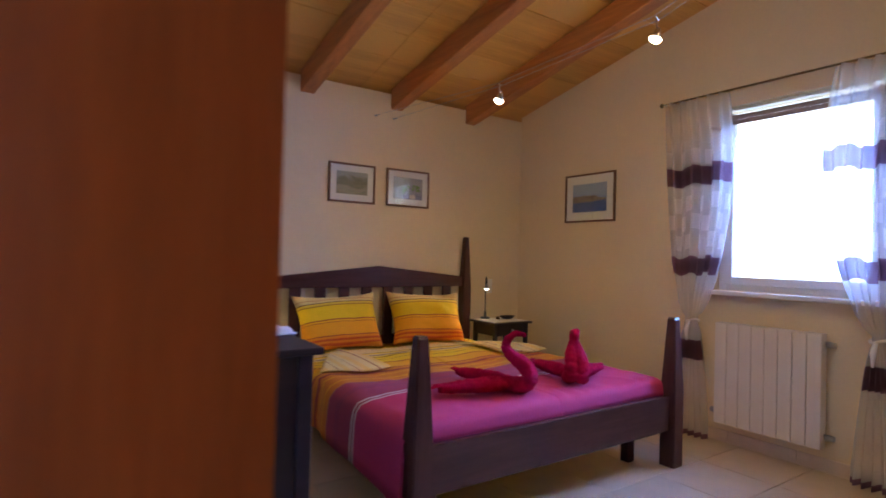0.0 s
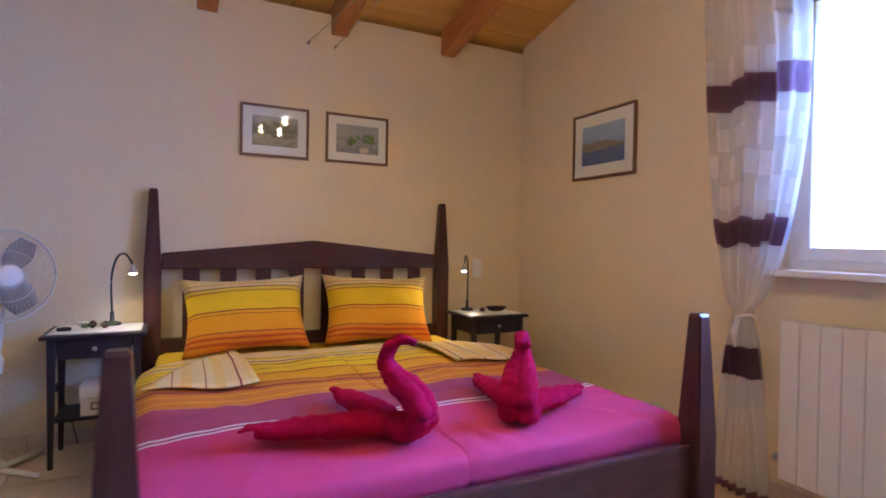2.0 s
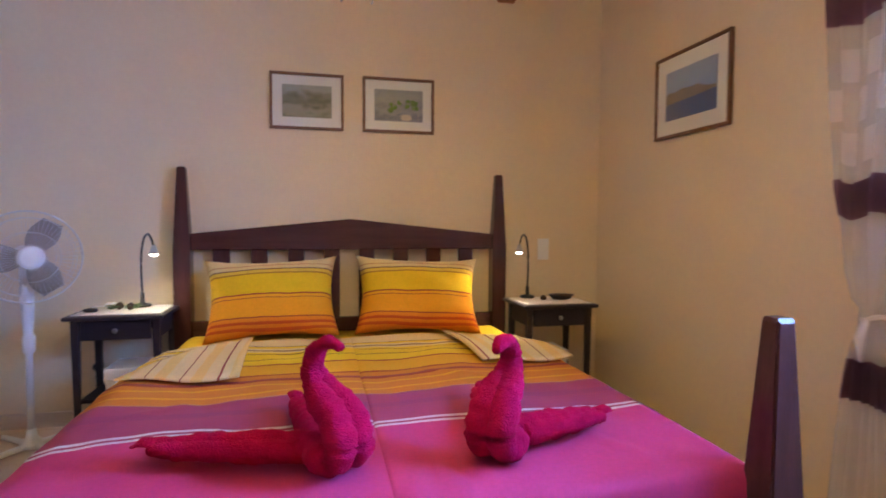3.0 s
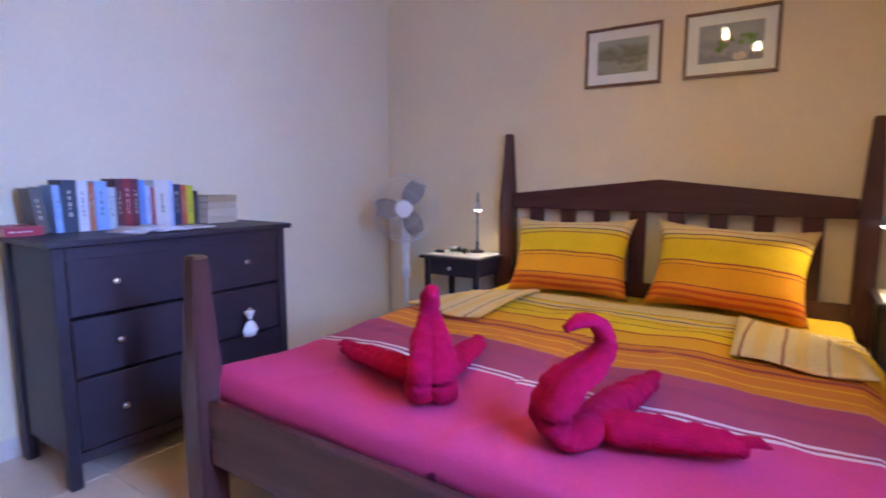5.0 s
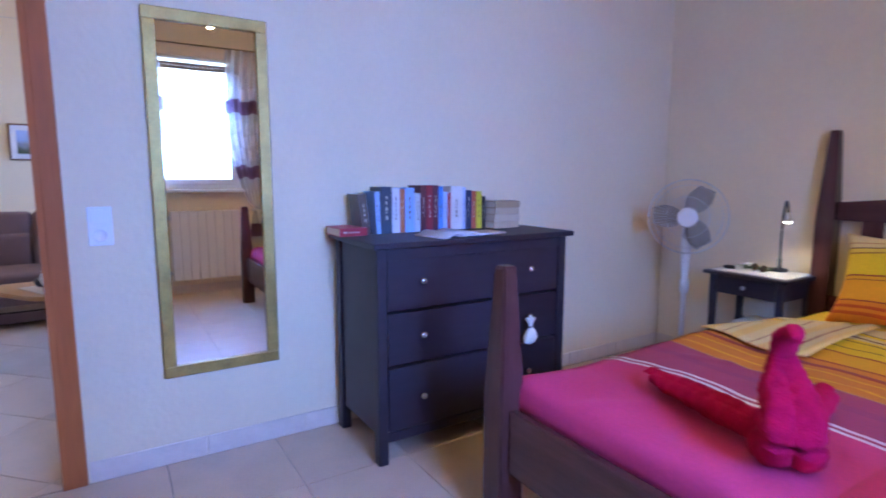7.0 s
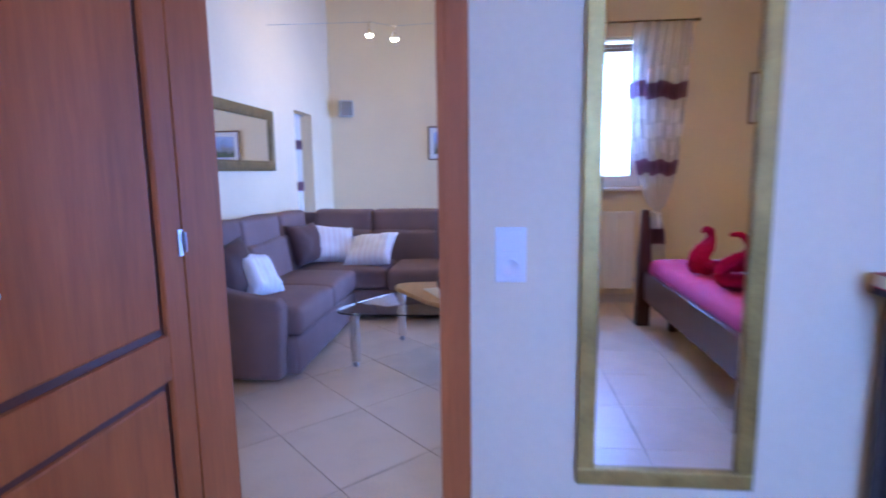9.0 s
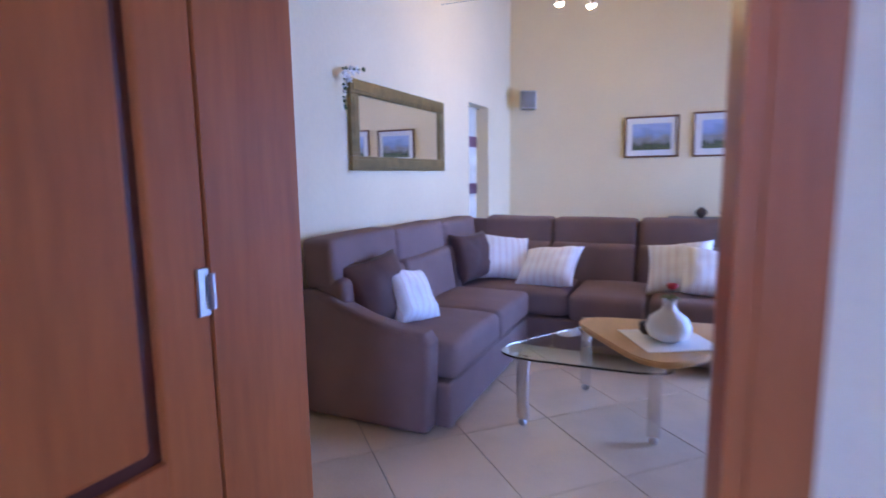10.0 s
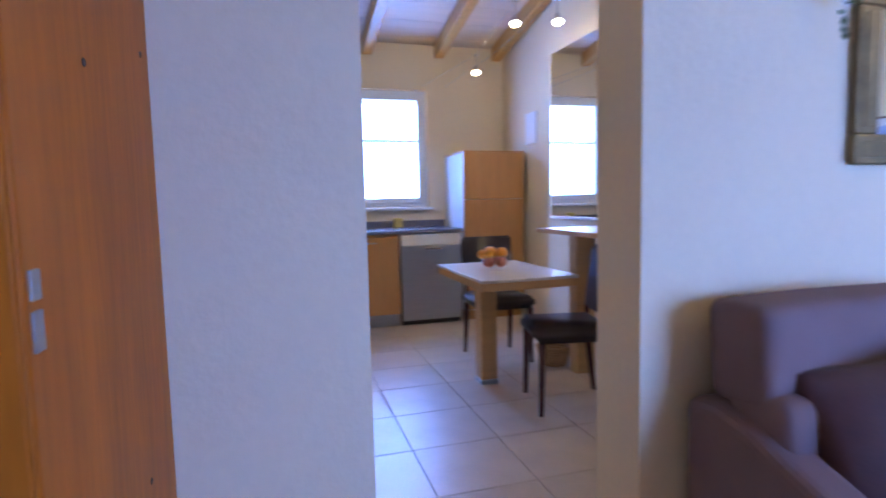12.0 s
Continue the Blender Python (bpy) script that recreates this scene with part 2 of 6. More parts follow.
def tube(bm, pts, radii, seg=10, flat=1.0):
    """A swept tube along points, with a radius at each; flat squeezes its height."""
    pts = [Vector(p) for p in pts]
    radii = radii if isinstance(radii, (list, tuple)) else [radii] * len(pts)
    rings, up = [], Vector((0, 0, 1))
    for i, p in enumerate(pts):
        d = (pts[min(i + 1, len(pts) - 1)] - pts[max(i - 1, 0)]).normalized()
        side = d.cross(up)
        side = side.normalized() if side.length > 0.05 else (rings_side if i else Vector((1, 0, 0)))
        rings_side = side
        top = side.cross(d).normalized()
        rings.append([bm.verts.new(p + radii[i] * (math.cos(k * 2 * math.pi / seg) * side + flat * math.sin(k * 2 * math.pi / seg) * top)) for k in range(seg)])
    for a, b in zip(rings, rings[1:]):
        for k in range(seg):
            bm.faces.new((a[k], a[(k + 1) % seg], b[(k + 1) % seg], b[k]))
    bm.faces.new(rings[0][::-1])
    bm.faces.new(rings[-1])


def lathe(bm, profile, seg=20, at=(0, 0, 0), turn=None):
    """Rows of (radius, height) turned round the z axis, then posed."""
    m = Matrix.Translation(at) @ (turn or Matrix())
    rings = [[bm.verts.new(m @ Vector((r * math.cos(k * 2 * math.pi / seg), r * math.sin(k * 2 * math.pi / seg), z))) for k in range(seg)] for r, z in profile]
    for a, b in zip(rings, rings[1:]):
        for k in range(seg):
            bm.faces.new((a[k], a[(k + 1) % seg], b[(k + 1) % seg], b[k]))
    if profile[0][0] > 0.0005:
        bm.faces.new(rings[0][::-1])
    if profile[-1][0] > 0.0005:
        bm.faces.new(rings[-1])


def smooth_curve(pts, n=6):
    """Points along a smooth line through pts."""
    pts = [Vector(p) for p in pts]
    out = []
    for i in range(len(pts) - 1):
        p0, p1, p2, p3 = pts[max(i - 1, 0)], pts[i], pts[i + 1], pts[min(i + 2, len(pts) - 1)]
        for k in range(n):
            t = k / n
            out.append(0.5 * (2 * p1 + (p2 - p0) * t + (2 * p0 - 5 * p1 + 4 * p2 - p3) * t * t + (3 * p1 - p0 - 3 * p2 + p3) * t ** 3))
    return out + [pts[-1]]


def mesh_of(name, bm, mat, smooth=False):
    bmesh.ops.recalc_face_normals(bm, faces=bm.faces[:])
    me = bpy.data.meshes.new(name)
    bm.to_mesh(me)
    bm.free()
    me.materials.append(mat)
    for p in me.polygons:
        p.use_smooth = smooth
    return me


def part(name, bm, mat, parent=None, label="", smooth=False):
    ob = new(name, mesh_of(name, bm, mat, smooth))
    ob.parent = parent
    if label:
        ob["label"] = label
    return ob


def thing(name, at, label, category, group="", rz=0.0):
    ob = new(name)
    ob.empty_display_size = 0.1
    ob.matrix_basis = pose(*at, 0, 0, rz)
    return tagged(ob, label, category, group)


def fixed(name, bm, mat, label, category, smooth=False):
    return tagged(part(name, bm, mat, None, "", smooth), label, category, "", "structure")


def box_part(name, parent, mat, x0, x1, y0, y1, z0, z1, bevel=0.004, label=""):
    bm = bmesh.new()
    bx(bm, x0, x1, y0, y1, z0, z1, bevel)
    return part(name, bm, mat, parent, label)


# ---- plan ----
W, E, N, S = 0.37, 4.015, 4.1, -1.3
WW = 0.178
RIDGE = -0.7
SLOPE = 0.22
PEAK = 2.72 + SLOPE * (N - RIDGE)


def roof(y):
    return 2.72 + SLOPE * (N - y) if y >= RIDGE else 2.82 + (PEAK - 2.82) * (y + 5.7) / 5.0


def gable_wall(name, x0, x1, y0, y1, openings, label):
    """A wall along y up to the sloping roof, with openings (ya, yb, za, zb) cut through."""
    cuts = sorted({y0, y1, *([RIDGE] if y0 < RIDGE < y1 else []), *(v for o in openings for v in o[:2])})
    bm = bmesh.new()
    for a, b in zip(cuts, cuts[1:]):
        spans = [(0.0, None)]
        for ya, yb, za, zb in openings:
            if ya <= a and b <= yb:
                spans = [(0.0, za)] * (za > 0) + [(zb, None)]
        for lo, hi in spans:
            prism(bm, [(a, lo), (b, lo), (b, hi or roof(b)), (a, hi or roof(a))], x0, x1, "x")
    return fixed(name, bm, PLASTER, label, "wall")


def cross_wall(name, y0, y1, x0, x1, openings, label, top=None):
    cuts = sorted({x0, x1, *(v for o in openings for v in o[:2])})
    bm = bmesh.new()
    hi = top or min(roof(y0), roof(y1))
    for a, b in zip(cuts, cuts[1:]):
        spans = [(0.0, hi)]
        for xa, xb, za, zb in openings:
            if xa <= a and b <= xb:
                spans = [(0.0, za)] * (za > 0) + [(zb, hi)]
        for lo, up in spans:
            bx(bm, a, b, y0, y1, lo, up)
    return fixed(name, bm, PLASTER, label, "wall")


DOOR_Y0, DOOR_Y1, DOOR_TOP = -0.19, 0.585, 2.06
WIN_Y0, WIN_Y1, WIN_Z0, WIN_Z1 = 1.0, 2.01, 1.07, 2.375
cross_wall("wall_north", N, N + 0.2, WW, 4.25, [], "cream plastered bedroom wall behind the bed")
gable_wall("wall_east", E, 4.25, -0.75, N, [(WIN_Y0, WIN_Y1, WIN_Z0, WIN_Z1)], "cream plastered bedroom wall with the window")
gable_wall("wall_west", WW, W, -1.5, N, [(DOOR_Y0, DOOR_Y1, 0, DOOR_TOP)], "cream plastered wall with the bedroom doorway")
cross_wall("wall_south", -0.95, -0.75, W, 4.25, [], "cream plastered plain bedroom wall")
cross_wall("wall_living_south", S - 0.2, S, -5.0, WW, [(-1.0, -0.30, 0, 2.35), (-4.1, -3.58, 0.55, 1.86)], "cream plastered living room wall with kitchen passage", 3.5)
gable_wall("wall_living_west", -5.0, -4.8, S, 3.2, [], "cream plastered living room end wall")
cross_wall("wall_living_north", 3.0, 3.2, -4.8, WW, [(-4.6, -2.2, 0, 2.15)], "cream plastered living room wall with terrace opening")
gable_wall("wall_kitchen_west", -2.7, -2.5, -5.7, S - 0.2, [], "cream plastered kitchen side wall")
gable_wall("wall_kitchen_east", 0.6, 0.8, -5.7, S - 0.2, [], "cream plastered kitchen inner wall")
cross_wall("wall_kitchen_south", -5.9, -5.7, -2.7, 0.8, [(-1.635, -0.755, 1.13, 2.34)], "cream plastered kitchen wall with the window", 2.8)
cross_wall("wall_kitchen_partition", -4.25, -2.6, -2.5, -2.28, [], "cream plastered kitchen pier", 2.45)

bm = bmesh.new()
for x0, x1, y0, y1 in ((-5.1, 4.35, -6.0, 4.4),):
    bx(bm, x0, x1, y0, y1, -0.2, -0.006)
fixed("floor", bm, GROUT, "beige ceramic tiled floor with grey joints", "floor")


def ceiling_boards(y0, y1, spans, cover):
    """Boards under one slope of the roof, with the slab above them."""
    bm = bmesh.new()
    n = int(math.ceil((y1 - y0) / 0.32))
    for i in range(n):
        a, b = y0 + i * (y1 - y0) / n, y0 + (i + 1) * (y1 - y0) / n - 0.006
        for xa, xb in spans:
            prism(bm, [(a, roof(a) + 0.003), (b, roof(b) + 0.003), (b, roof(b) + 0.025), (a, roof(a) + 0.025)], xa, xb, "x")
    prism(bm, [(y0, roof(y0) + 0.03), (y1, roof(y1) + 0.03), (y1, roof(y1) + 0.2), (y0, roof(y0) + 0.2)], *cover, "x")
    return bm


BOARD_SPANS = ((-5.05, -2.6), (-2.595, 0.2), (0.205, 2.2), (2.205, 4.3))
fixed("ceiling", ceiling_boards(RIDGE, N + 0.2, BOARD_SPANS, (-5.1, 4.35)), CEILING, "sloping varnished pine board ceiling", "ceiling")
fixed("ceiling_kitchen", ceiling_boards(-5.9, RIDGE, BOARD_SPANS, (-5.1, 4.35)), PALEBOARD, "sloping pale washed board ceiling over the kitchen", "ceiling")


def roof_beam(x, y0, y1, mat=BEAM, deep=0.18, wide=0.115):
    bm = bmesh.new()
    prism(bm, [(y0, roof(y0)), (y1, roof(y1)), (y1, roof(y1) - deep), (y0, roof(y0) - deep)], x - wide / 2, x + wide / 2, "x")
    bmesh.ops.bevel(bm, geom=bm.edges[:], offset=0.006, segments=1, affect="EDGES")
    return fixed("beam", bm, mat, "reddish stained wooden rafter under the ceiling", "beam")


for x in (0.88, 1.70, 2.52, 3.34):
    roof_beam(x, -0.75, N)
for x in (-2.42, -1.78, -1.02, -0.26):
    roof_beam(x, -5.7, -1.5, PINE, 0.15, 0.1)

# door lining, casings and the open leaf
bm = bmesh.new()
bx(bm, 0.175, 0.39, DOOR_Y0, -0.158, 0, DOOR_TOP - 0.03)
bx(bm, 0.095, 0.39, 0.553, DOOR_Y1, 0, DOOR_TOP - 0.03)
bx(bm, 0.135, 0.39, DOOR_Y0, DOOR_Y1, DOOR_TOP - 0.03, DOOR_TOP)
door_frame = fixed("door_frame", bm, DOORWOOD, "orange stained wooden door lining", "door frame")
for name, x0, x1 in (("bedroom_casing", W + 0.002, W + 0.022), ("living_casing", WW - 0.02, WW - 0.002)):
    bm = bmesh.new()
    if name != "living_casing":
        bx(bm, x0, x1, DOOR_Y0 - 0.045, DOOR_Y0 - 0.002, 0, DOOR_TOP + 0.05, 0.004)
    bx(bm, x0, x1, DOOR_Y1 - 0.012, DOOR_Y1 + 0.05, 0, DOOR_TOP + 0.05, 0.004)
    bx(bm, x0, x1, DOOR_Y0 - 0.05, DOOR_Y1 + 0.05, DOOR_TOP - 0.01, DOOR_TOP + 0.055, 0.004)
    part("casing", bm, DOORWOOD, door_frame)


def panel_leaf(wide, high, thick):
    """A framed leaf with an upper and a lower panel, hinged at x = 0."""
    stile, hang = 0.112, 0.094
    bm = bmesh.new()
    bx(bm, 0, hang, -thick, 0, 0, high, 0.005)
    bx(bm, wide - stile, wide, -thick, 0, 0, high, 0.005)
    for a, b in ((0, 0.2), (0.675, 0.80), (high - 0.15, high)):
        bx(bm, hang - 0.002, wide - stile + 0.002, -thick + 0.001, -0.001, a, b, 0.004)
    panels = []
    for a, b in ((0.2, 0.675), (0.80, high - 0.15)):
        p = bmesh.new()
        bx(p, hang + 0.02, wide - stile - 0.02, -thick + 0.006, -0.006, a + 0.02, b - 0.02, 0.008)
        # sunken board behind the panel edge, coloured dark as the groove's shade
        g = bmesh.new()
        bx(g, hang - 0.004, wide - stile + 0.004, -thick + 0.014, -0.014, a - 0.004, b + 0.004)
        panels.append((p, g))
    return bm, panels


leaf = tagged(new("door_1"), "open orange stained wooden panel door", "door", "", "structure")
leaf.matrix_basis = pose(0.3935, -0.1605, 0.012, 0, 0, -1.0)
bm, panels = panel_leaf(0.78, 2.0, 0.042)
part("leaf_frame", bm, DOORWOOD, leaf)
for p, g in panels:
    part("panel", p, DOORWOOD, leaf)
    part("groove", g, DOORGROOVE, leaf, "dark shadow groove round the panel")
bm = bmesh.new()
bx(bm, 0.69, 0.725, 0, 0.006, 0.93, 1.1, 0.003)
tube(bm, [(0.707, 0.004, 1.03), (0.707, 0.05, 1.03), (0.69, 0.052, 1.03), (0.61, 0.052, 1.028)], 0.009)
part("door_handle", bm, STEEL, leaf, "brushed metal lever handle", True)
for z in (1.01, 1.75):
    bm = bmesh.new()
    bx(bm, 0.002, 0.024, 0.0, 0.005, z - 0.01, z + 0.065, 0.002)
    tube(bm, [(0.001, 0.008, z), (0.001, 0.008, z + 0.055)], 0.0055)
    part("hinge", bm, STEEL, leaf, "silver barrel hinge")

# second door beside the kitchen passage
door2 = tagged(new("door_2"), "plain orange pine door leaf standing open along the wall", "door", "", "structure")
door2.location = (0.146, -1.04, 0)
box_part("leaf", door2, DOORPINE, -0.04, 0.0, -0.256, 0.335, 0.0, 2.1, 0.004)
box_part("edge_strip", door2, DOORPINE, -0.037, -0.002, 0.3345, 0.345, 0.0, 2.1, 0.003)
bm = bmesh.new()
bx(bm, 0.1475, 0.1775, S + 0.002, -0.712, 0, 2.3)
fixed("wall_living_return", bm, PLASTER, "cream plastered wall return behind the door leaf", "wall")
bm = bmesh.new()
bx(bm, -0.043, -0.036, 0.303, 0.325, 1.09, 1.12, 0.001)
bx(bm, -0.043, -0.036, 0.303, 0.325, 1.04, 1.08, 0.001)
part("lock_plate", bm, STEEL, door2, "steel lock plate")
for y, z in ((-0.19, 1.45), (-0.06, 0.72), (0.12, 1.36)):
    bm = bmesh.new()
    lathe(bm, [(0.006, 0), (0.005, 0.002)], 10, (-0.0405, y, z), Matrix.Rotation(-math.pi / 2, 4, "Y"))
    part("knot", bm, CONE, door2, "dark knot in the pine")


# skirting tiles
def skirting(name, x0, y0, x1, y1, inward, count):
    """A row of skirting tiles from one corner to another; inward: the way into the room."""
    root = tagged(new(name), "beige ceramic skirting tiles along the wall", "skirting", "", "structure")
    d, side = Vector((x1 - x0, y1 - y0, 0)), Vector((*inward, 0))
    step = d / count
    bm = bmesh.new()
    length = step.length - 0.003
    bx(bm, 0, length, 0, 0.009, 0, 0.085, 0.0025)
    me = mesh_of("skirting_tile", bm, BASE)
    ang = math.atan2(d.y, d.x)
    flip = Vector((-math.sin(ang), math.cos(ang), 0)).dot(side) < 0
    for i in range(count):
        ob = new("skirting_tile", me)
        ob.parent = root
        p = Vector((x0, y0, 0)) + step * (i + 1 if flip else i)
        ob.matrix_basis = Matrix.Translation(p) @ Matrix.Rotation(ang + (math.pi if flip else 0), 4, "Z")
    return root


skirting("baseboard_north", W + 0.01, N, E - 0.01, N, (0, -1), 8)
skirting("baseboard_east", E, -0.74, E, N - 0.01, (-1, 0), 11)
skirting("baseboard_west", W, DOOR_Y1 + 0.055, W, N - 0.01, (1, 0), 8)
skirting("baseboard_living", -4.79, S, -1.0, S, (0, 1), 8)
skirting("baseboard_passage", -1.0, S - 0.195, -1.0, S, (1, 0), 1)
skirting("baseboard_far", -4.8, S + 0.01, -4.8, 2.99, (1, 0), 9)

# bright outdoors beyond the windows
bm = bmesh.new()
bx(bm, 7.0, 7.05, -5, 9, -1, 7)
fixed("backdrop", bm, OUTSIDE, "bright hazy daylight beyond the bedroom window", "backdrop")
bm = bmesh.new()
bx(bm, -9, 7, -9.05, -9, -1, 7)
fixed("backdrop", bm, OUTSIDE, "bright hazy daylight beyond the kitchen window", "backdrop")
bm = bmesh.new()
bx(bm, -9, 7, 9, 9.05, -1, 7)
fixed("backdrop", bm, OUTSIDE, "bright hazy daylight beyond the terrace", "backdrop")


def casement(name, wide, high, label, sill_deep, blind=False):
    """A white window in its own space: x across, y into the room, z up from the opening's foot."""
    w = tagged(new(name), label, "window", "", "structure")
    for tag, inset, t, y0, y1 in (("window_frame", 0.0, 0.05, -0.03, 0.03), ("sash", 0.042, 0.055, -0.012, 0.045)):
        bm = bmesh.new()
        a, b, lo, hi = inset, wide - inset, inset, high - inset
        bx(bm, a, a + t, y0, y1, lo, hi, 0.004)
        bx(bm, b - t, b, y0, y1, lo, hi, 0.004)
        bx(bm, a + t, b - t, y0 + 0.001, y1 - 0.001, lo, lo + t, 0.004)
        head = 0.012 if blind else t
        hi_bar = high - inset * (0.28 if blind else 1)
        bx(bm, a + t, b - t, y0 + 0.001, y1 - 0.001, hi_bar - head, hi_bar, 0.004)
        part(tag, bm, WHITE, w)
    bm = bmesh.new()
    bx(bm, 0.09, wide - 0.09, 0.004, 0.010, 0.09, high - (0.022 if blind else 0.09))
    pane = part("pane", bm, GLASS, w)
    pane.visible_shadow = False
    bm = bmesh.new()
    bx(bm, -0.03, wide + 0.03, 0.03, 0.03 + sill_deep, -0.032, -0.002, 0.006)
    part("window_sill", bm, WHITE, w)
    if blind:
        bm = bmesh.new()
        bx(bm, 0.01, wide - 0.01, 0.05, 0.062, high - 0.128, high - 0.095, 0.003)
        bx(bm, 0.01, wide - 0.01, 0.05, 0.062, high - 0.093, high - 0.060, 0.003)
        part("roller_shutter", bm, BLINDSLAT, w, "brown roller blind wound up")
    return w


win1 = casement("window_1", WIN_Y1 - WIN_Y0, WIN_Z1 - WIN_Z0, "white framed bedroom window with bright daylight", 0.14, True)
win1.matrix_basis = pose(4.10, WIN_Y0, WIN_Z0, 0, 0, 90)
win2 = casement("window_2", 0.88, 1.21, "white framed kitchen window with bright daylight", 0.13)
win2.matrix_basis = pose(-1.635, -5.8, 1.13)
bm = bmesh.new()
bx(bm, 0.09, 0.79, -0.006, 0.02, 0.68, 0.705, 0.002)
part("glazing_bar", bm, WHITE, win2)
win3 = casement("window_3", 2.4, 2.15, "white glazed terrace door", 0.02)
win3.matrix_basis = pose(-2.2, 3.1, 0.0, 0, 0, 180)
win4 = casement("window_4", 0.52, 1.31, "small white window in a recess of the living room", 0.1)
win4.matrix_basis = pose(-4.1, S - 0.50, 0.55)
bm = bmesh.new()
for x0, x1, z0, z1 in ((-4.3, -4.1, 0.4, 2.0), (-3.58, -3.38, 0.4, 2.0), (-4.1, -3.58, 1.86, 2.0), (-4.1, -3.58, 0.4, 0.55)):
    bx(bm, x0, x1, S - 0.56, S - 0.2, z0, z1)
fixed("window_recess", bm, PLASTER, "cream plastered deep window recess", "wall")


# ---- bedroom: bed ----
def tapered_post(bm, x, y, w0, w1, z0, z1, ztaper):
    for lo, hi, a, b in ((z0, ztaper, w0, w0), (ztaper, z1 - 0.012, w0, w1), (z1 - 0.012, z1, w1, w1 * 0.75)):
        v = [bm.verts.new((x + sx * a / 2, y + sy * a / 2, lo)) for sx, sy in ((-1, -1), (1, -1), (1, 1), (-1, 1))]
        u = [bm.verts.new((x + sx * b / 2, y + sy * b / 2, hi)) for sx, sy in ((-1, -1), (1, -1), (1, 1), (-1, 1))]
        for i in range(4):
            bm.faces.new((v[i], v[(i + 1) % 4], u[(i + 1) % 4], u[i]))
        if lo == z0:
            bm.faces.new(v[::-1])
        if hi == z1:
            bm.faces.new(u)
    bmesh.ops.remove_doubles(bm, verts=bm.verts[:], dist=0.0005)


BX0, BX1, BYH, BYF = 1.425, 3.285, 4.045, 1.865
bed = thing("bed", (2.355, 2.95, 0), "dark brown wooden double bed with tapered corner posts", "bed")
ox, oy = 2.355, 2.95
for x in (BX0, BX1):
    bm = bmesh.new()
    tapered_post(bm, x - ox, BYH - oy, 0.09, 0.046, 0, 1.445, 0.98)
    bmesh.ops.bevel(bm, geom=[e for e in bm.edges if abs(e.verts[0].co.z - e.verts[1].co.z) > 0.02], offset=0.005, segments=2, affect="EDGES")
    part("headboard_post", bm, WENGE, bed)
    bm = bmesh.new()
    tapered_post(bm, x - ox, BYF - oy, 0.10, 0.055, 0, 0.915, 0.47)
    bmesh.ops.bevel(bm, geom=[e for e in bm.edges if abs(e.verts[0].co.z - e.verts[1].co.z) > 0.02], offset=0.006, segments=2, affect="EDGES")
    part("foot_post", bm, WENGE, bed)
    bm = bmesh.new()
    bx(bm, x - 0.018 - ox, x + 0.018 - ox, BYF + 0.05 - oy, BYH - 0.045 - oy, 0.23, 0.43, 0.006)
    part("side_rail", bm, WENGE, bed)
bm = bmesh.new()
prism(bm, [(BX0 + 0.044 - ox, 0.978), (BX1 - 0.044 - ox, 0.978), (BX1 - 0.044 - ox, 1.072), (0, 1.16), (BX0 + 0.044 - ox, 1.072)], BYH - 0.02 - oy, BYH + 0.02 - oy, "y")
bmesh.ops.bevel(bm, geom=bm.edges[:], offset=0.005, segments=1, affect="EDGES")
part("top_rail", bm, WENGE_X, bed, "shallow peaked headboard rail")
bm = bmesh.new()
bx(bm, BX0 + 0.044 - ox, BX1 - 0.044 - ox, BYH - 0.018 - oy, BYH + 0.018 - oy, 0.42, 0.572, 0.005)
part("bottom_rail", bm, WENGE_X, bed)
bm = bmesh.new()
bx(bm, BX0 + 0.049 - ox, BX1 - 0.049 - ox, BYF - 0.02 - oy, BYF + 0.02 - oy, 0.22, 0.44, 0.008)
part("foot_rail", bm, WENGE_X, bed)
for i in range(8):
    x = 1.628 + i * (3.072 - 1.628) / 7
    bm = bmesh.new()
    bx(bm, x - 0.046 - ox, x + 0.046 - ox, BYH - 0.012 - oy, BYH + 0.012 - oy, 0.568, 0.982, 0.004)
    part("slat", bm, WENGE, bed)

mattress = thing("mattress", (2.355, 2.95, 0.25), "mattress in a bright yellow fitted sheet", "mattress")
bm = bmesh.new()
bx(bm, BX0 + 0.022 - ox, BX1 - 0.022 - ox, BYF + 0.075 - oy, BYH - 0.03 - oy, -0.03, 0.25, 0.05)
part("sheet_cover", bm, YELLOWSHEET, mattress, "", True)
for x in (-0.75, 0.75):
    for y in (-0.9, 0.9):
        box_part("base_foot", mattress, WENGE, x - 0.03, x + 0.03, y - 0.03, y + 0.03, -0.25, -0.02, 0.004)

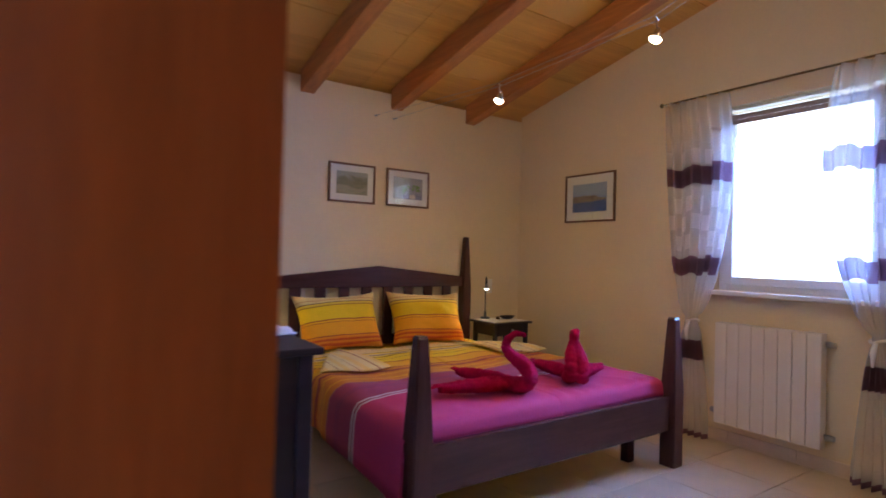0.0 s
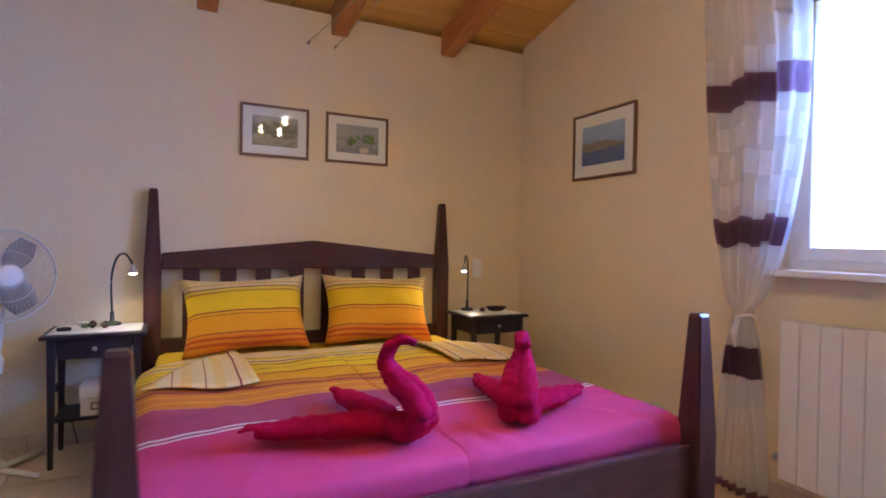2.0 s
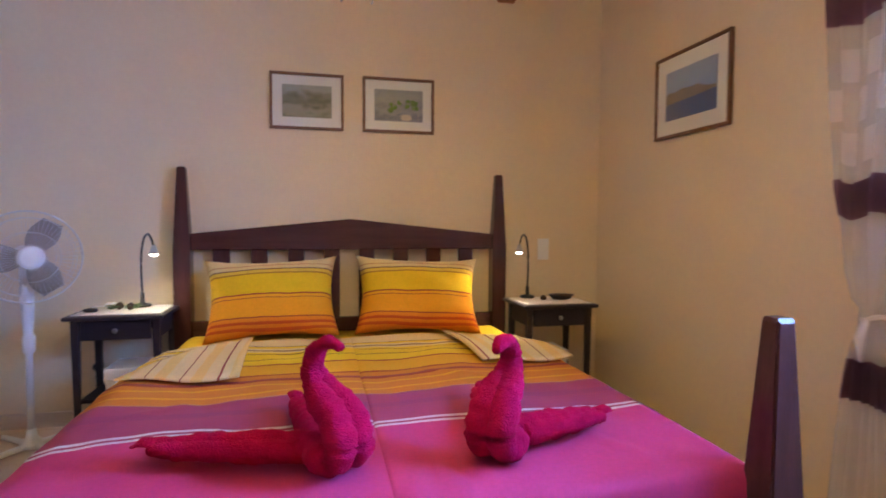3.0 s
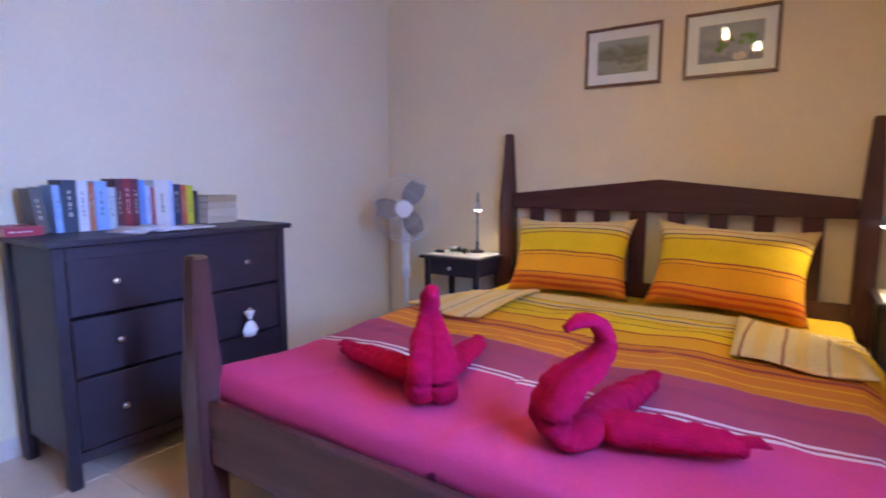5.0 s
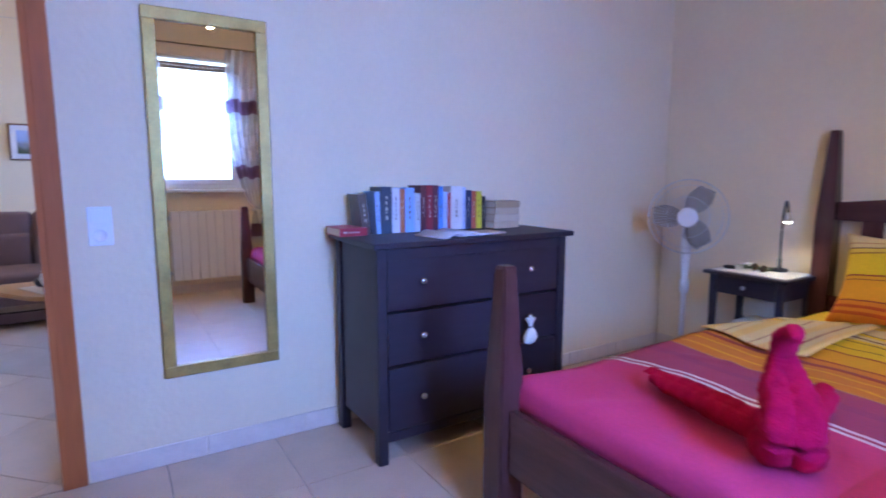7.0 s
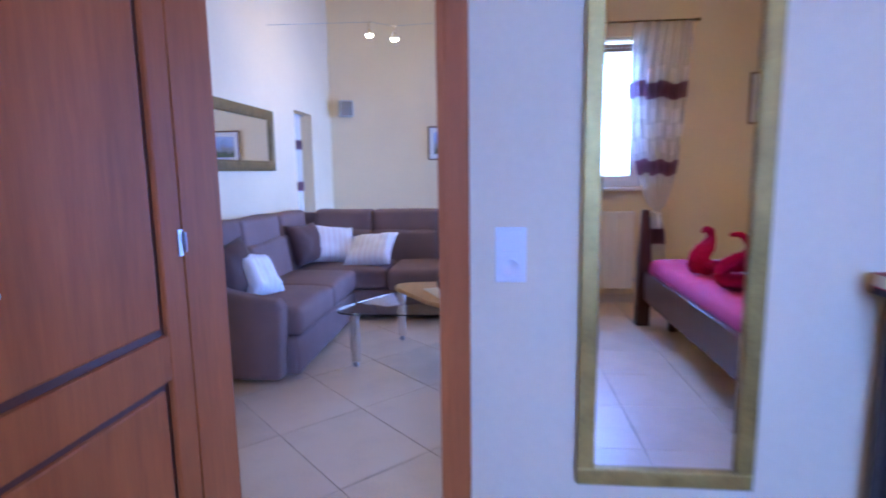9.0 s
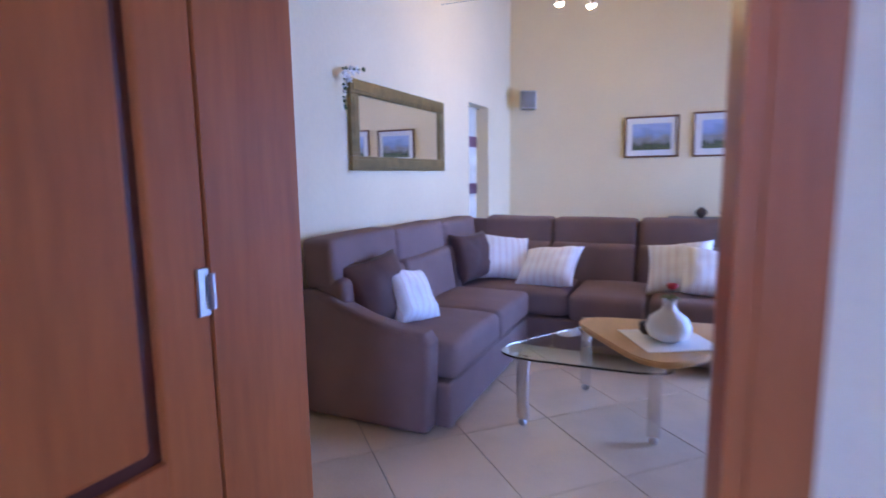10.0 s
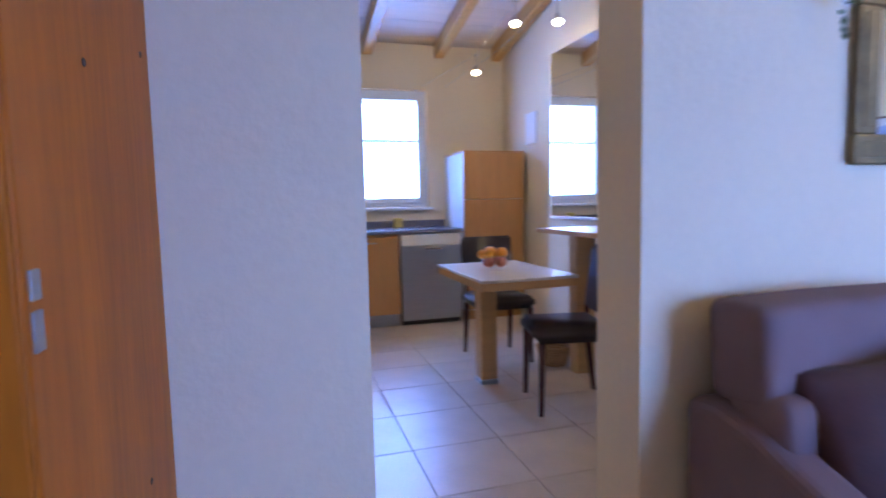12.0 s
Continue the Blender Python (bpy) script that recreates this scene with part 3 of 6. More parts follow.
PINK, PURPLE, ORANGE, AMBER, YEL, CREAM, RED, WHT, MAROON = (0.64, 0.045, 0.165), (0.41, 0.055, 0.115), (0.72, 0.23, 0.014), (0.86, 0.41, 0.004), (0.92, 0.60, 0.003), (0.86, 0.64, 0.27), (0.42, 0.05, 0.02), (0.80, 0.70, 0.66), (0.16, 0.02, 0.03)
BANDS = [(1.80, PINK), (2.385, WHT), (2.397, PURPLE), (2.411, WHT), (2.425, PURPLE), (2.56, (0.36, 0.05, 0.12)), (2.60, PURPLE), (2.70, (0.58, 0.30, 0.12)), (2.712, ORANGE), (2.77, AMBER), (2.79, ORANGE), (2.86, AMBER), (2.875, ORANGE), (2.92, RED), (2.935, (0.36, 0.06, 0.06)), (2.955, ORANGE), (3.00, RED), (3.012, AMBER), (3.16, RED), (3.175, YEL), (3.26, MAROON), (3.268, YEL), (3.36, MAROON), (3.368, YEL), (3.40, CREAM), (3.43, MAROON), (3.438, CREAM), (3.47, YEL), (3.50, MAROON), (3.508, CREAM), (3.56, MAROON), (3.566, CREAM), (3.70, CREAM)]


CREASES = [(2.50, 2.02, 1.9, 0.13, 0.016), (2.42, 1.97, 1.2, 0.10, 0.012), (2.58, 1.98, 2.2, 0.08, 0.010), (1.75, 2.02, 1.3, 0.12, 0.007), (2.95, 2.05, 1.8, 0.14, 0.008), (3.15, 2.30, 2.4, 0.16, 0.007), (2.0, 2.75, 0.4, 0.2, 0.006), (2.7, 2.85, 2.7, 0.2, 0.007), (1.65, 2.60, 0.9, 0.18, 0.006), (2.95, 3.30, 0.3, 0.18, 0.009), (2.15, 3.35, 2.9, 0.22, 0.008)]


def duvet(name, x0, x1, hang_left, shift):
    """One striped duvet: a grid over the mattress, one long side hanging down."""
    ob = thing(name, ((x0 + x1) / 2, 0, 0), "duvet with magenta, orange and yellow woven stripes on the bed", "duvet", "duvets on the bed")
    cx = (x0 + x1) / 2
    mat = banded("duvet_stripes", [(a + shift, c) for a, c in BANDS], "Y", wave=0.028)
    prof = []
    if hang_left:
        edge = x0
        prof = [(edge, 0.20), (edge - 0.004, 0.27), (edge, 0.34), (edge + 0.004, 0.41), (edge + 0.014, 0.465), (edge + 0.04, 0.505), (edge + 0.085, 0.522)]
        prof += [(edge + 0.085 + (x1 - edge - 0.085) * k / 44, 0.528) for k in range(1, 45)]
    else:
        edge = x1
        prof = [(x0 - 0.004, 0.503), (x0, 0.516), (x0 + 0.008, 0.5245)] + [(x0 + 0.02 + (edge - 0.105 - x0) * k / 44, 0.528) for k in range(45)]
        prof += [(edge - 0.04, 0.505), (edge - 0.014, 0.465), (edge - 0.004, 0.41), (edge, 0.34), (edge + 0.004, 0.27), (edge, 0.20)]
    bm, rows = bmesh.new(), []
    ys = [1.892, 1.892, 1.896, 1.906, 1.928] + [1.96 + (3.64 - 1.96) * k / 96 for k in range(97)] + [3.652]
    for j, y in enumerate(ys):
        row = []
        for i, (x, z) in enumerate(prof):
            soft = noise.noise((x * 3.1, y * 2.6, 0.0)) * 0.017 + noise.noise((x * 9, y * 7, 3.0)) * 0.006
            side = 1 if z < 0.47 else 0
            for cx_, cy_, ang, long_, tall in CREASES:
                du, dv = (x - cx_) * math.cos(ang) + (y - cy_) * math.sin(ang), -(x - cx_) * math.sin(ang) + (y - cy_) * math.cos(ang)
                dv += 0.03 * math.sin(du * 9 + cx_ * 7)
                soft += tall * math.exp(-(du / long_) ** 2 - (dv / 0.018) ** 2)
            ripple = 0.012 * math.sin(y * 13 + 2 * math.sin(y * 4)) if side else 0
            drop = 0.0
            if j < 5:
                drop = (0.12, 0.075, 0.04, 0.016, 0.004)[j]
            if j == len(ys) - 1:
                drop = 0.022
            if side and z < 0.3:
                z = z + 0.035 * math.sin(y * 2.3 + 1)
            if y > 3.2:
                y_in = 3.2 + (y - 3.2) * (1 - 0.30 * min(1, abs(x - 2.355) / 0.95) ** 3)
            else:
                y_in = y
            zz = z + (soft if not side else 0) - drop * (0 if side else 1)
            row.append(bm.verts.new((x + ripple * (-1 if hang_left else 1) + soft * side - cx, y_in + (0.02 * soft if side else 0), zz)))
        rows.append(row)
    for a, b in zip(rows, rows[1:]):
        for i in range(len(prof) - 1):
            bm.faces.new((a[i], a[i + 1], b[i + 1], b[i]))
    cover = part("cover", bm, mat, ob, "", True)
    sol = cover.modifiers.new("thick", "SOLIDIFY")
    sol.thickness, sol.offset = 0.02, -1
    return ob


duvet_a = duvet("duvet", 1.362, 2.352, True, 0.0)
duvet_b = duvet("duvet", 2.325, 3.315, False, -0.022)
duvet_b.location.z += 0.004
STRIPE_X = banded("folded_edge_stripes", [(v, c) for k in range(9) for v, c in ((-0.5 + k * 0.13, CREAM), (-0.5 + k * 0.13 + 0.05, (0.36, 0.06, 0.03)), (-0.5 + k * 0.13 + 0.058, CREAM), (-0.5 + k * 0.13 + 0.09, (0.88, 0.58, 0.16)))], "X", wave=0.02)
for root, c00, c10, c01, c11 in ((duvet_a, (1.42, 2.96), (1.87, 2.91), (1.74, 3.56), (1.84, 3.64)), (duvet_b, (2.86, 2.96), (3.27, 2.93), (2.83, 3.60), (3.20, 3.34))):
    bm, rows = bmesh.new(), []
    for j in range(13):
        v = j / 12
        row = []
        for i in range(17):
            u = i / 16
            x, y = ((1 - v) * ((1 - u) * c00[k] + u * c10[k]) + v * ((1 - u) * c01[k] + u * c11[k]) for k in (0, 1))
            y += 0.012 * math.sin(u * 6 + 1)
            z = 0.551 + 0.007 * math.sin(u * 7 + v * 3) + 0.012 * math.sin(math.pi * v)
            row.append(bm.verts.new((x - root.location.x, y, z)))
        rows.append(row)
    for a, b in zip(rows, rows[1:]):
        for i in range(16):
            bm.faces.new((a[i], a[i + 1], b[i + 1], b[i]))
    flap = part("folded_flap", bm, STRIPE_X, root, "cream turned-back corner with thin red stripes", True)
    sol = flap.modifiers.new("thick", "SOLIDIFY")
    sol.thickness, sol.offset = 0.009, -1


def cushion_mesh(w, h, t, n=16, pinch=0.06, seed=0):
    """A soft cushion standing in the xz plane with its pointed corners, depth along y."""
    bm = bmesh.new()
    sides = []
    for s in (-1, 1):
        grid = []
        for j in range(n + 1):
            row = []
            for i in range(n + 1):
                u, v = 2 * i / n - 1, 2 * j / n - 1
                x = u * w / 2 * (1 - pinch * (1 - abs(v) ** 2) * abs(u))
                z = v * h / 2 * (1 - pinch * 1.3 * (1 - abs(u) ** 2) * abs(v))
                puff = ((1 - u ** 4) * (1 - v ** 4)) ** 0.55
                y = s * t / 2 * puff + (noise.noise((u * 2 + seed, v * 2, s)) * 0.016 + noise.noise((u * 5, v * 5 + seed, s)) * 0.006) * puff
                row.append(bm.verts.new((x, y, z + h / 2)))
            grid.append(row)
        sides.append(grid)
        for j in range(n):
            for i in range(n):
                q = (grid[j][i], grid[j][i + 1], grid[j + 1][i + 1], grid[j + 1][i])
                bm.faces.new(q if s < 0 else q[::-1])
    bmesh.ops.remove_doubles(bm, verts=bm.verts[:], dist=0.0008)
    return bm


PILLOW_BANDS = [(0.0, (0.94, 0.32, 0.003)), (0.05, (0.74, 0.12, 0.006)), (0.064, (0.92, 0.28, 0.004)), (0.08, (0.70, 0.10, 0.006)), (0.092, (0.92, 0.28, 0.004)), (0.112, RED), (0.118, (0.97, 0.40, 0.002)), (0.215, RED), (0.220, (0.97, 0.44, 0.003)), (0.235, RED), (0.243, (0.94, 0.60, 0.003)), (0.352, (0.50, 0.20, 0.02)), (0.359, (0.90, 0.60, 0.06)), (0.378, MAROON), (0.384, CREAM), (0.405, (0.62, 0.30, 0.10)), (0.41, CREAM), (0.44, CREAM)]
PILLOWCLOTH = banded("pillow_stripes", PILLOW_BANDS, "Z", wave=0.02)
for x, y, rz, w, ry in ((1.93, 3.755, 1.5, 0.71, -1.5), (2.725, 3.755, -2, 0.73, 2.0)):
    p = thing("pillow", (x, y, 0.515), "yellow and orange striped pillow leaning on the headboard", "pillow", "pillows on the bed", rz)
    body = part("pillow_cover", cushion_mesh(w, 0.47, 0.22, 22, 0.11, x), PILLOWCLOTH, p, "", True)
    body.matrix_basis = pose(0, 0, -0.01, -24, ry, 0)


# ---- towel swans ----
def towel_swan(at, facing, tails, lift, label):
    """A swan folded from one towel: two rolls run from the tails to the breast and rise into one bent neck.
    facing: degrees, 0 looks along +x; tails: (turn from straight back, reach) of the two rolls; lift: how far the head points up."""
    ob = thing("towel_swan", at, label, "folded towel", "towel swans on the bed", facing)
    for (spread, reach), s in zip(tails, (-1, 1)):
        bm = bmesh.new()
        a = radians(180 + spread)
        back = [(math.cos(a) * reach * k, math.sin(a) * reach * k, 0.048 - 0.006 * k) for k in (1.0, 0.86, 0.66, 0.46, 0.26)]
        body = [(0.03, 0.032 * s, 0.04), (0.082, 0.029 * s, 0.042), (0.103, 0.027 * s, 0.084), (0.078, 0.025 * s, 0.134), (0.03, 0.021 * s, 0.172), (-0.014, 0.012 * s, 0.203), (-0.036, 0.007 * s, 0.235), (-0.03, 0.005 * s, 0.27), (-0.004, 0.004 * s, 0.296 + lift * 0.3), (0.032, 0.003 * s, 0.303 + lift * 0.7), (0.072, 0.002 * s, 0.29 + lift)]
        line = smooth_curve(back + body, 6)
        wide = [0.020, 0.033, 0.040, 0.045, 0.045, 0.042, 0.038, 0.041, 0.043, 0.038, 0.031, 0.0255, 0.024, 0.022, 0.0185, 0.009]
        n = len(line)
        rad = []
        for k in range(n):
            f = min(k / 6, len(wide) - 1.001)
            r = wide[int(f)] + (wide[int(f) + 1] - wide[int(f)]) * (f - int(f))
            rad.append(r * (1 + 0.045 * math.sin(k * 1.9 + s) + 0.05 * noise.noise((k * 0.4, s * 9.0, 0))))
        tube(bm, line, rad, 20, 0.9)
        wrap = [p + Vector((-math.sin(a) * 0.022 * s, math.cos(a) * 0.022 * s, 0.004)) for p in line[2:27]]
        tube(bm, wrap, [r * 0.72 for r in rad[2:27]], 14, 0.85)
        tip = line[0]
        out = Vector((math.cos(a), math.sin(a), 0))
        tube(bm, [tip + out * -0.02 + Vector((0, 0, 0.012)), tip + out * 0.022 + Vector((0, 0, 0.014)), tip + out * 0.05 + Vector((0, 0, 0.004))], [0.026, 0.024, 0.005], 12, 0.4)
        bmesh.ops.subdivide_edges(bm, edges=[e for e in bm.edges if e.calc_length() > 0.013], cuts=1, use_grid_fill=True)
        for v in bm.verts:
            q = v.co * 26
            d = Vector((noise.noise(q), noise.noise(q + Vector((9, 0, 0))), noise.noise(q + Vector((0, 9, 0)))))
            f = v.co * 130
            v.co += d * 0.0055 + Vector((noise.noise(f), noise.noise(f + Vector((5, 0, 0))), noise.noise(f + Vector((0, 5, 0))))) * 0.0016
            v.co.z = max(v.co.z, 0.004)
        part("rolled_half", bm, TOWEL, ob, "", True)
    return ob


towel_swan((2.178, 2.115, 0.535), -52, ((-27, 0.41), (40, 0.43)), 0.016, "magenta towel folded into a swan on the bed")
towel_swan((2.655, 2.10, 0.535), -131, ((-34, 0.34), (33, 0.39)), -0.006, "magenta towel folded into a swan on the bed")


# ---- nightstands ----
def nightstand(at, label):
    t = thing("nightstand", at, label, "nightstand", "nightstands beside the bed")
    w, d, h = 0.46, 0.38, 0.67
    box_part("tabletop", t, DRESSER, -w / 2, w / 2, -d / 2, d / 2, h - 0.02, h, 0.005)
    for y0, y1, name in ((-d / 2 + 0.035, -d / 2 + 0.05, "drawer_front"), (d / 2 - 0.05, d / 2 - 0.035, "back_panel")):
        box_part(name, t, DRESSER, -w / 2 + 0.07, w / 2 - 0.07, y0, y1, h - 0.125, h - 0.021, 0.003)
    for s in (-1, 1):
        x = s * (w / 2 - 0.045)
        box_part("side_panel", t, DRESSER, x - 0.007, x + 0.007, -d / 2 + 0.068, d / 2 - 0.068, h - 0.125, h - 0.021, 0.002)
        for sy in (-1, 1):
            bm = bmesh.new()
            y = sy * (d / 2 - 0.048)
            v0 = [bm.verts.new((x + a * 0.011, y + b * 0.011, 0)) for a, b in ((-1, -1), (1, -1), (1, 1), (-1, 1))]
            v1 = [bm.verts.new((x + a * 0.0185, y + b * 0.0185, h - 0.021)) for a, b in ((-1, -1), (1, -1), (1, 1), (-1, 1))]
            for i in range(4):
                bm.faces.new((v0[i], v0[(i + 1) % 4], v1[(i + 1) % 4], v1[i]))
            bm.faces.new(v0[::-1])
            bm.faces.new(v1)
            bmesh.ops.bevel(bm, geom=bm.edges[:], offset=0.003, segments=1, affect="EDGES")
            part("leg", bm, DRESSER, t)
    box_part("lower_shelf", t, DRESSER, -w / 2 + 0.05, w / 2 - 0.05, -d / 2 + 0.052, d / 2 - 0.052, 0.225, 0.243, 0.003)
    bm = bmesh.new()
    lathe(bm, [(0.005, 0), (0.005, 0.01), (0.012, 0.014), (0.013, 0.02), (0.008, 0.025), (0, 0.026)], 14, (0, -d / 2 + 0.035, h - 0.075), Matrix.Rotation(math.pi / 2, 4, "X"))
    part("knob", bm, STEEL, t, "small metal knob", True)
    return t


NL, NR = (1.18, 3.885, 0), (3.535, 3.80, 0)
nightstand(NL, "black-brown nightstand with drawer and box on its shelf")
nightstand(NR, "black-brown nightstand with drawer between bed and wall")


def runner(at, w, d):
    bm = bmesh.new()
    bx(bm, -w / 2, w / 2, -d / 2, d / 2, 0, 0.004, 0.0015)
    for s in (-1, 1):
        bx(bm, s * w / 2 - 0.002 + s * 0.003, s * w / 2 + 0.002 + s * 0.003, -d / 2, d / 2, -0.0, 0.003)
    ob = tagged(new("table_runner", mesh_of("table_runner", bm, CLOTH)), "white cloth mat on a nightstand", "table mat", "mats on the nightstands")
    ob.location = at
    return ob


runner((1.18, 3.885, 0.671), 0.40, 0.30)
runner((3.535, 3.80, 0.671), 0.40, 0.30)


def reading_lamp(at, rz, label):
    t = thing("reading_lamp", at, label, "lamp", "reading lamps on the nightstands", rz)
    bm = bmesh.new()
    lathe(bm, [(0.045, 0), (0.046, 0.008), (0.040, 0.014), (0.012, 0.02), (0.010, 0.07), (0.007, 0.075), (0, 0.076)], 24)
    part("base", bm, BLACK, t, "", True)
    curve = smooth_curve([(0, 0, 0.07), (-0.014, 0, 0.19), (-0.004, 0, 0.29), (0.045, 0, 0.372), (0.12, 0, 0.396), (0.18, 0, 0.362), (0.2, 0, 0.33)], 6)
    bm = bmesh.new()
    tube(bm, curve, 0.0055, 10)
    part("gooseneck", bm, BLACK, t, "thin black flexible neck", True)
    bm = bmesh.new()
    lathe(bm, [(0.008, 0.03), (0.012, 0.022), (0.015, 0.008), (0.026, -0.018), (0.023, -0.018), (0.013, 0.004)], 18, (0.204, 0, 0.312))
    part("shade", bm, STEEL, t, "silver cone lamp head", True)
    bm = bmesh.new()
    lathe(bm, [(0.0, 0.0), (0.02, 0.0), (0.021, -0.006), (0.012, -0.012), (0, -0.014)], 16, (0.204, 0, 0.298))
    part("bulb", bm, LEDGLOW, t, "lit bulb", True)
    return t


for at, rz, label in (((1.232, 3.975, 0.676), -58, "black gooseneck reading lamp, lit, on the nightstand"), ((3.445, 3.925, 0.676), 234, "black gooseneck reading lamp, lit, beside the bed")):
    reading_lamp(at, rz, label)
    a = radians(rz)
    lamp = bpy.data.lights.new("reading_light", "SPOT")
    lamp.energy, lamp.color, lamp.spot_size, lamp.shadow_soft_size = (3.6 if rz < 0 else 11), (1.0, 0.82, 0.55), radians(125 if rz < 0 else 92), 0.018
    ob = new("reading_light", lamp)
    head = Vector((at[0] + 0.204 * math.cos(a), at[1] + 0.204 * math.sin(a), at[2] + 0.282))
    ob.matrix_world = look(head, head + Vector((0.02 if rz < 0 else -0.20, 0.02 if rz < 0 else -0.06, -0.28)))

# things on the nightstands
box = thing("storage_box", (1.20, 3.87, 0.244), "white cardboard storage box on the nightstand shelf", "box", "storage boxes")
box_part("body", box, CLOTH, -0.085, 0.085, -0.11, 0.11, 0, 0.115, 0.003)
box_part("lid", box, CLOTH, -0.091, 0.091, -0.116, 0.116, 0.09, 0.15, 0.004)
bm = bmesh.new()
for a, b, c, d in ((-0.04, 0.04, 0.03, 0.036), (-0.04, 0.04, 0.062, 0.068), (-0.04, -0.034, 0.03, 0.068), (0.034, 0.04, 0.03, 0.068)):
    bx(bm, a, b, -0.114, -0.109, c, d)
part("label_holder", bm, BRONZE, box, "metal label frame")
copy_thing(box, pose(3.52, 3.79, 0.244))
rem = thing("key_fob", (1.035, 3.82, 0.676), "small black oval key fob on the nightstand", "key fob", "", 15)
bm = bmesh.new()
lathe(bm, [(0.0, 0), (0.03, 0.001), (0.034, 0.009), (0.028, 0.018), (0.0, 0.021)], 18)
for v in bm.verts:
    v.co.y *= 0.6
part("body", bm, BLACK, rem, "", True)


def cone_sprig(at, n, label):
    t = thing("pine_cone_sprig", at, label, "decoration")
    for i in range(n):
        bm = bmesh.new()
        for k in range(7):
            r = 0.021 * math.sin(math.pi * (k + 1.1) / 8.2)
            lathe(bm, [(r * 0.4, 0.0), (r, 0.004), (r * 0.95, 0.007), (r * 0.3, 0.009)], 9, (0, 0, k * 0.0055), Matrix.Rotation(k * 0.4, 4, "Z"))
        c = part("pine_cone", bm, CONE, t, "brown pine cone")
        c.matrix_basis = pose(-0.03 + i * 0.055, 0.01 * (-1) ** i, 0.001, 20 * i, 10, 40 * i)
    bm = bmesh.new()
    rnd = random.Random(4)
    for i in range(26):
        a, r = rnd.uniform(-0.5, 0.5) + (0 if i % 2 else math.pi), rnd.uniform(0.02, 0.075)
        p = Vector((math.cos(a) * r, math.sin(a) * r * 0.6 - 0.02, 0.008 + rnd.uniform(0, 0.018)))
        tube(bm, [p, p + Vector((rnd.uniform(-0.02, 0.02), rnd.uniform(-0.012, 0.012), 0.006)), p + Vector((rnd.uniform(-0.03, 0.03), rnd.uniform(-0.02, 0.02), 0.004))], [0.003, 0.008, 0.002], 6, 0.3)
    part("leaves", bm, GREEN, t, "grey-green leaves")
    return t


cone_sprig((1.18, 3.86, 0.676), 2, "pine cones and green leaves on the nightstand")
bm = bmesh.new()
for a in range(5):
    tube(bm, [(0, 0, 0.02), (0.02 * math.cos(a * 1.26), 0.02 * math.sin(a * 1.26), 0.03), (0.035 * math.cos(a * 1.26), 0.035 * math.sin(a * 1.26), 0.024)], [0.006, 0.014, 0.003], 8, 0.35)
lathe(bm, [(0.004, 0), (0.006, 0.03), (0, 0.034)], 8)
flower = tagged(new("cloth_flower", mesh_of("cloth_flower", bm, CLOTH, True)), "small white cloth flower on the nightstand", "decoration")
flower.location = (1.105, 3.90, 0.677)
bm = bmesh.new()
lathe(bm, [(0.0, 0), (0.02, 0.004), (0.019, 0.018), (0.012, 0.028), (0, 0.031)], 12)
cone2 = tagged(new("pine_cone", mesh_of("pine_cone", bm, CONE, True)), "small brown pine cone on the nightstand", "decoration")
cone2.location = (3.50, 3.80, 0.676)
dish = thing("oval_dish", (3.615, 3.80, 0.676), "dark oval dish with potpourri on the nightstand", "dish", "", -8)
bm = bmesh.new()
lathe(bm, [(0.03, 0), (0.055, 0.006), (0.078, 0.028), (0.082, 0.032), (0.076, 0.03), (0.052, 0.012), (0.0, 0.009)], 28)
for v in bm.verts:
    v.co.y *= 0.6
part("bowl", bm, DRESSER, dish, "", True)
bm = bmesh.new()
rnd = random.Random(9)
for i in range(30):
    bmesh.ops.create_icosphere(bm, subdivisions=1, radius=rnd.uniform(0.007, 0.012), matrix=Matrix.Translation((rnd.uniform(-0.05, 0.05), rnd.uniform(-0.028, 0.028), 0.024 + rnd.uniform(0, 0.006))))
part("potpourri", bm, CONE, dish, "dried petals")

# ---- pictures ----
def picture_material(name, tones, scale, seed):
    m = material(name, tones[1], 0.6, bump=0.0)
    n, link = m.node_tree.nodes, m.node_tree.links.new
    tc, sep, no, add, r = n.new("ShaderNodeTexCoord"), n.new("ShaderNodeSeparateXYZ"), n.new("ShaderNodeTexNoise"), n.new("ShaderNodeMath"), n.new("ShaderNodeValToRGB")
    mp = n.new("ShaderNodeMapping")
    mp.inputs["Location"].default_value = (seed, seed * 2, 0)
    link(tc.outputs["Generated"], mp.inputs["Vector"])
    link(tc.outputs["Generated"], sep.inputs["Vector"])
    no.inputs["Scale"].default_value, no.inputs["Detail"].default_value = scale, 7
    link(mp.outputs["Vector"], no.inputs["Vector"])
    add.operation, add.inputs[1].default_value = "MULTIPLY_ADD", 0.62
    link(no.outputs["Fac"], add.inputs[0])
    sc = n.new("ShaderNodeMath")
    sc.operation, sc.inputs[1].default_value = "MULTIPLY", 0.62
    link(sep.outputs["Z"], sc.inputs[0])
    link(sc.outputs[0], add.inputs[2])
    while len(r.color_ramp.elements) < len(tones):
        r.color_ramp.elements.new(0.5)
    for i, (e, c) in enumerate(zip(r.color_ramp.elements, tones)):
        e.position, e.color = 0.25 + 0.6 * i / (len(tones) - 1), (*c, 1)
    link(add.outputs[0], r.inputs["Fac"])
    link(r.outputs["Color"], n["Principled BSDF"].inputs["Base Color"])
    return m


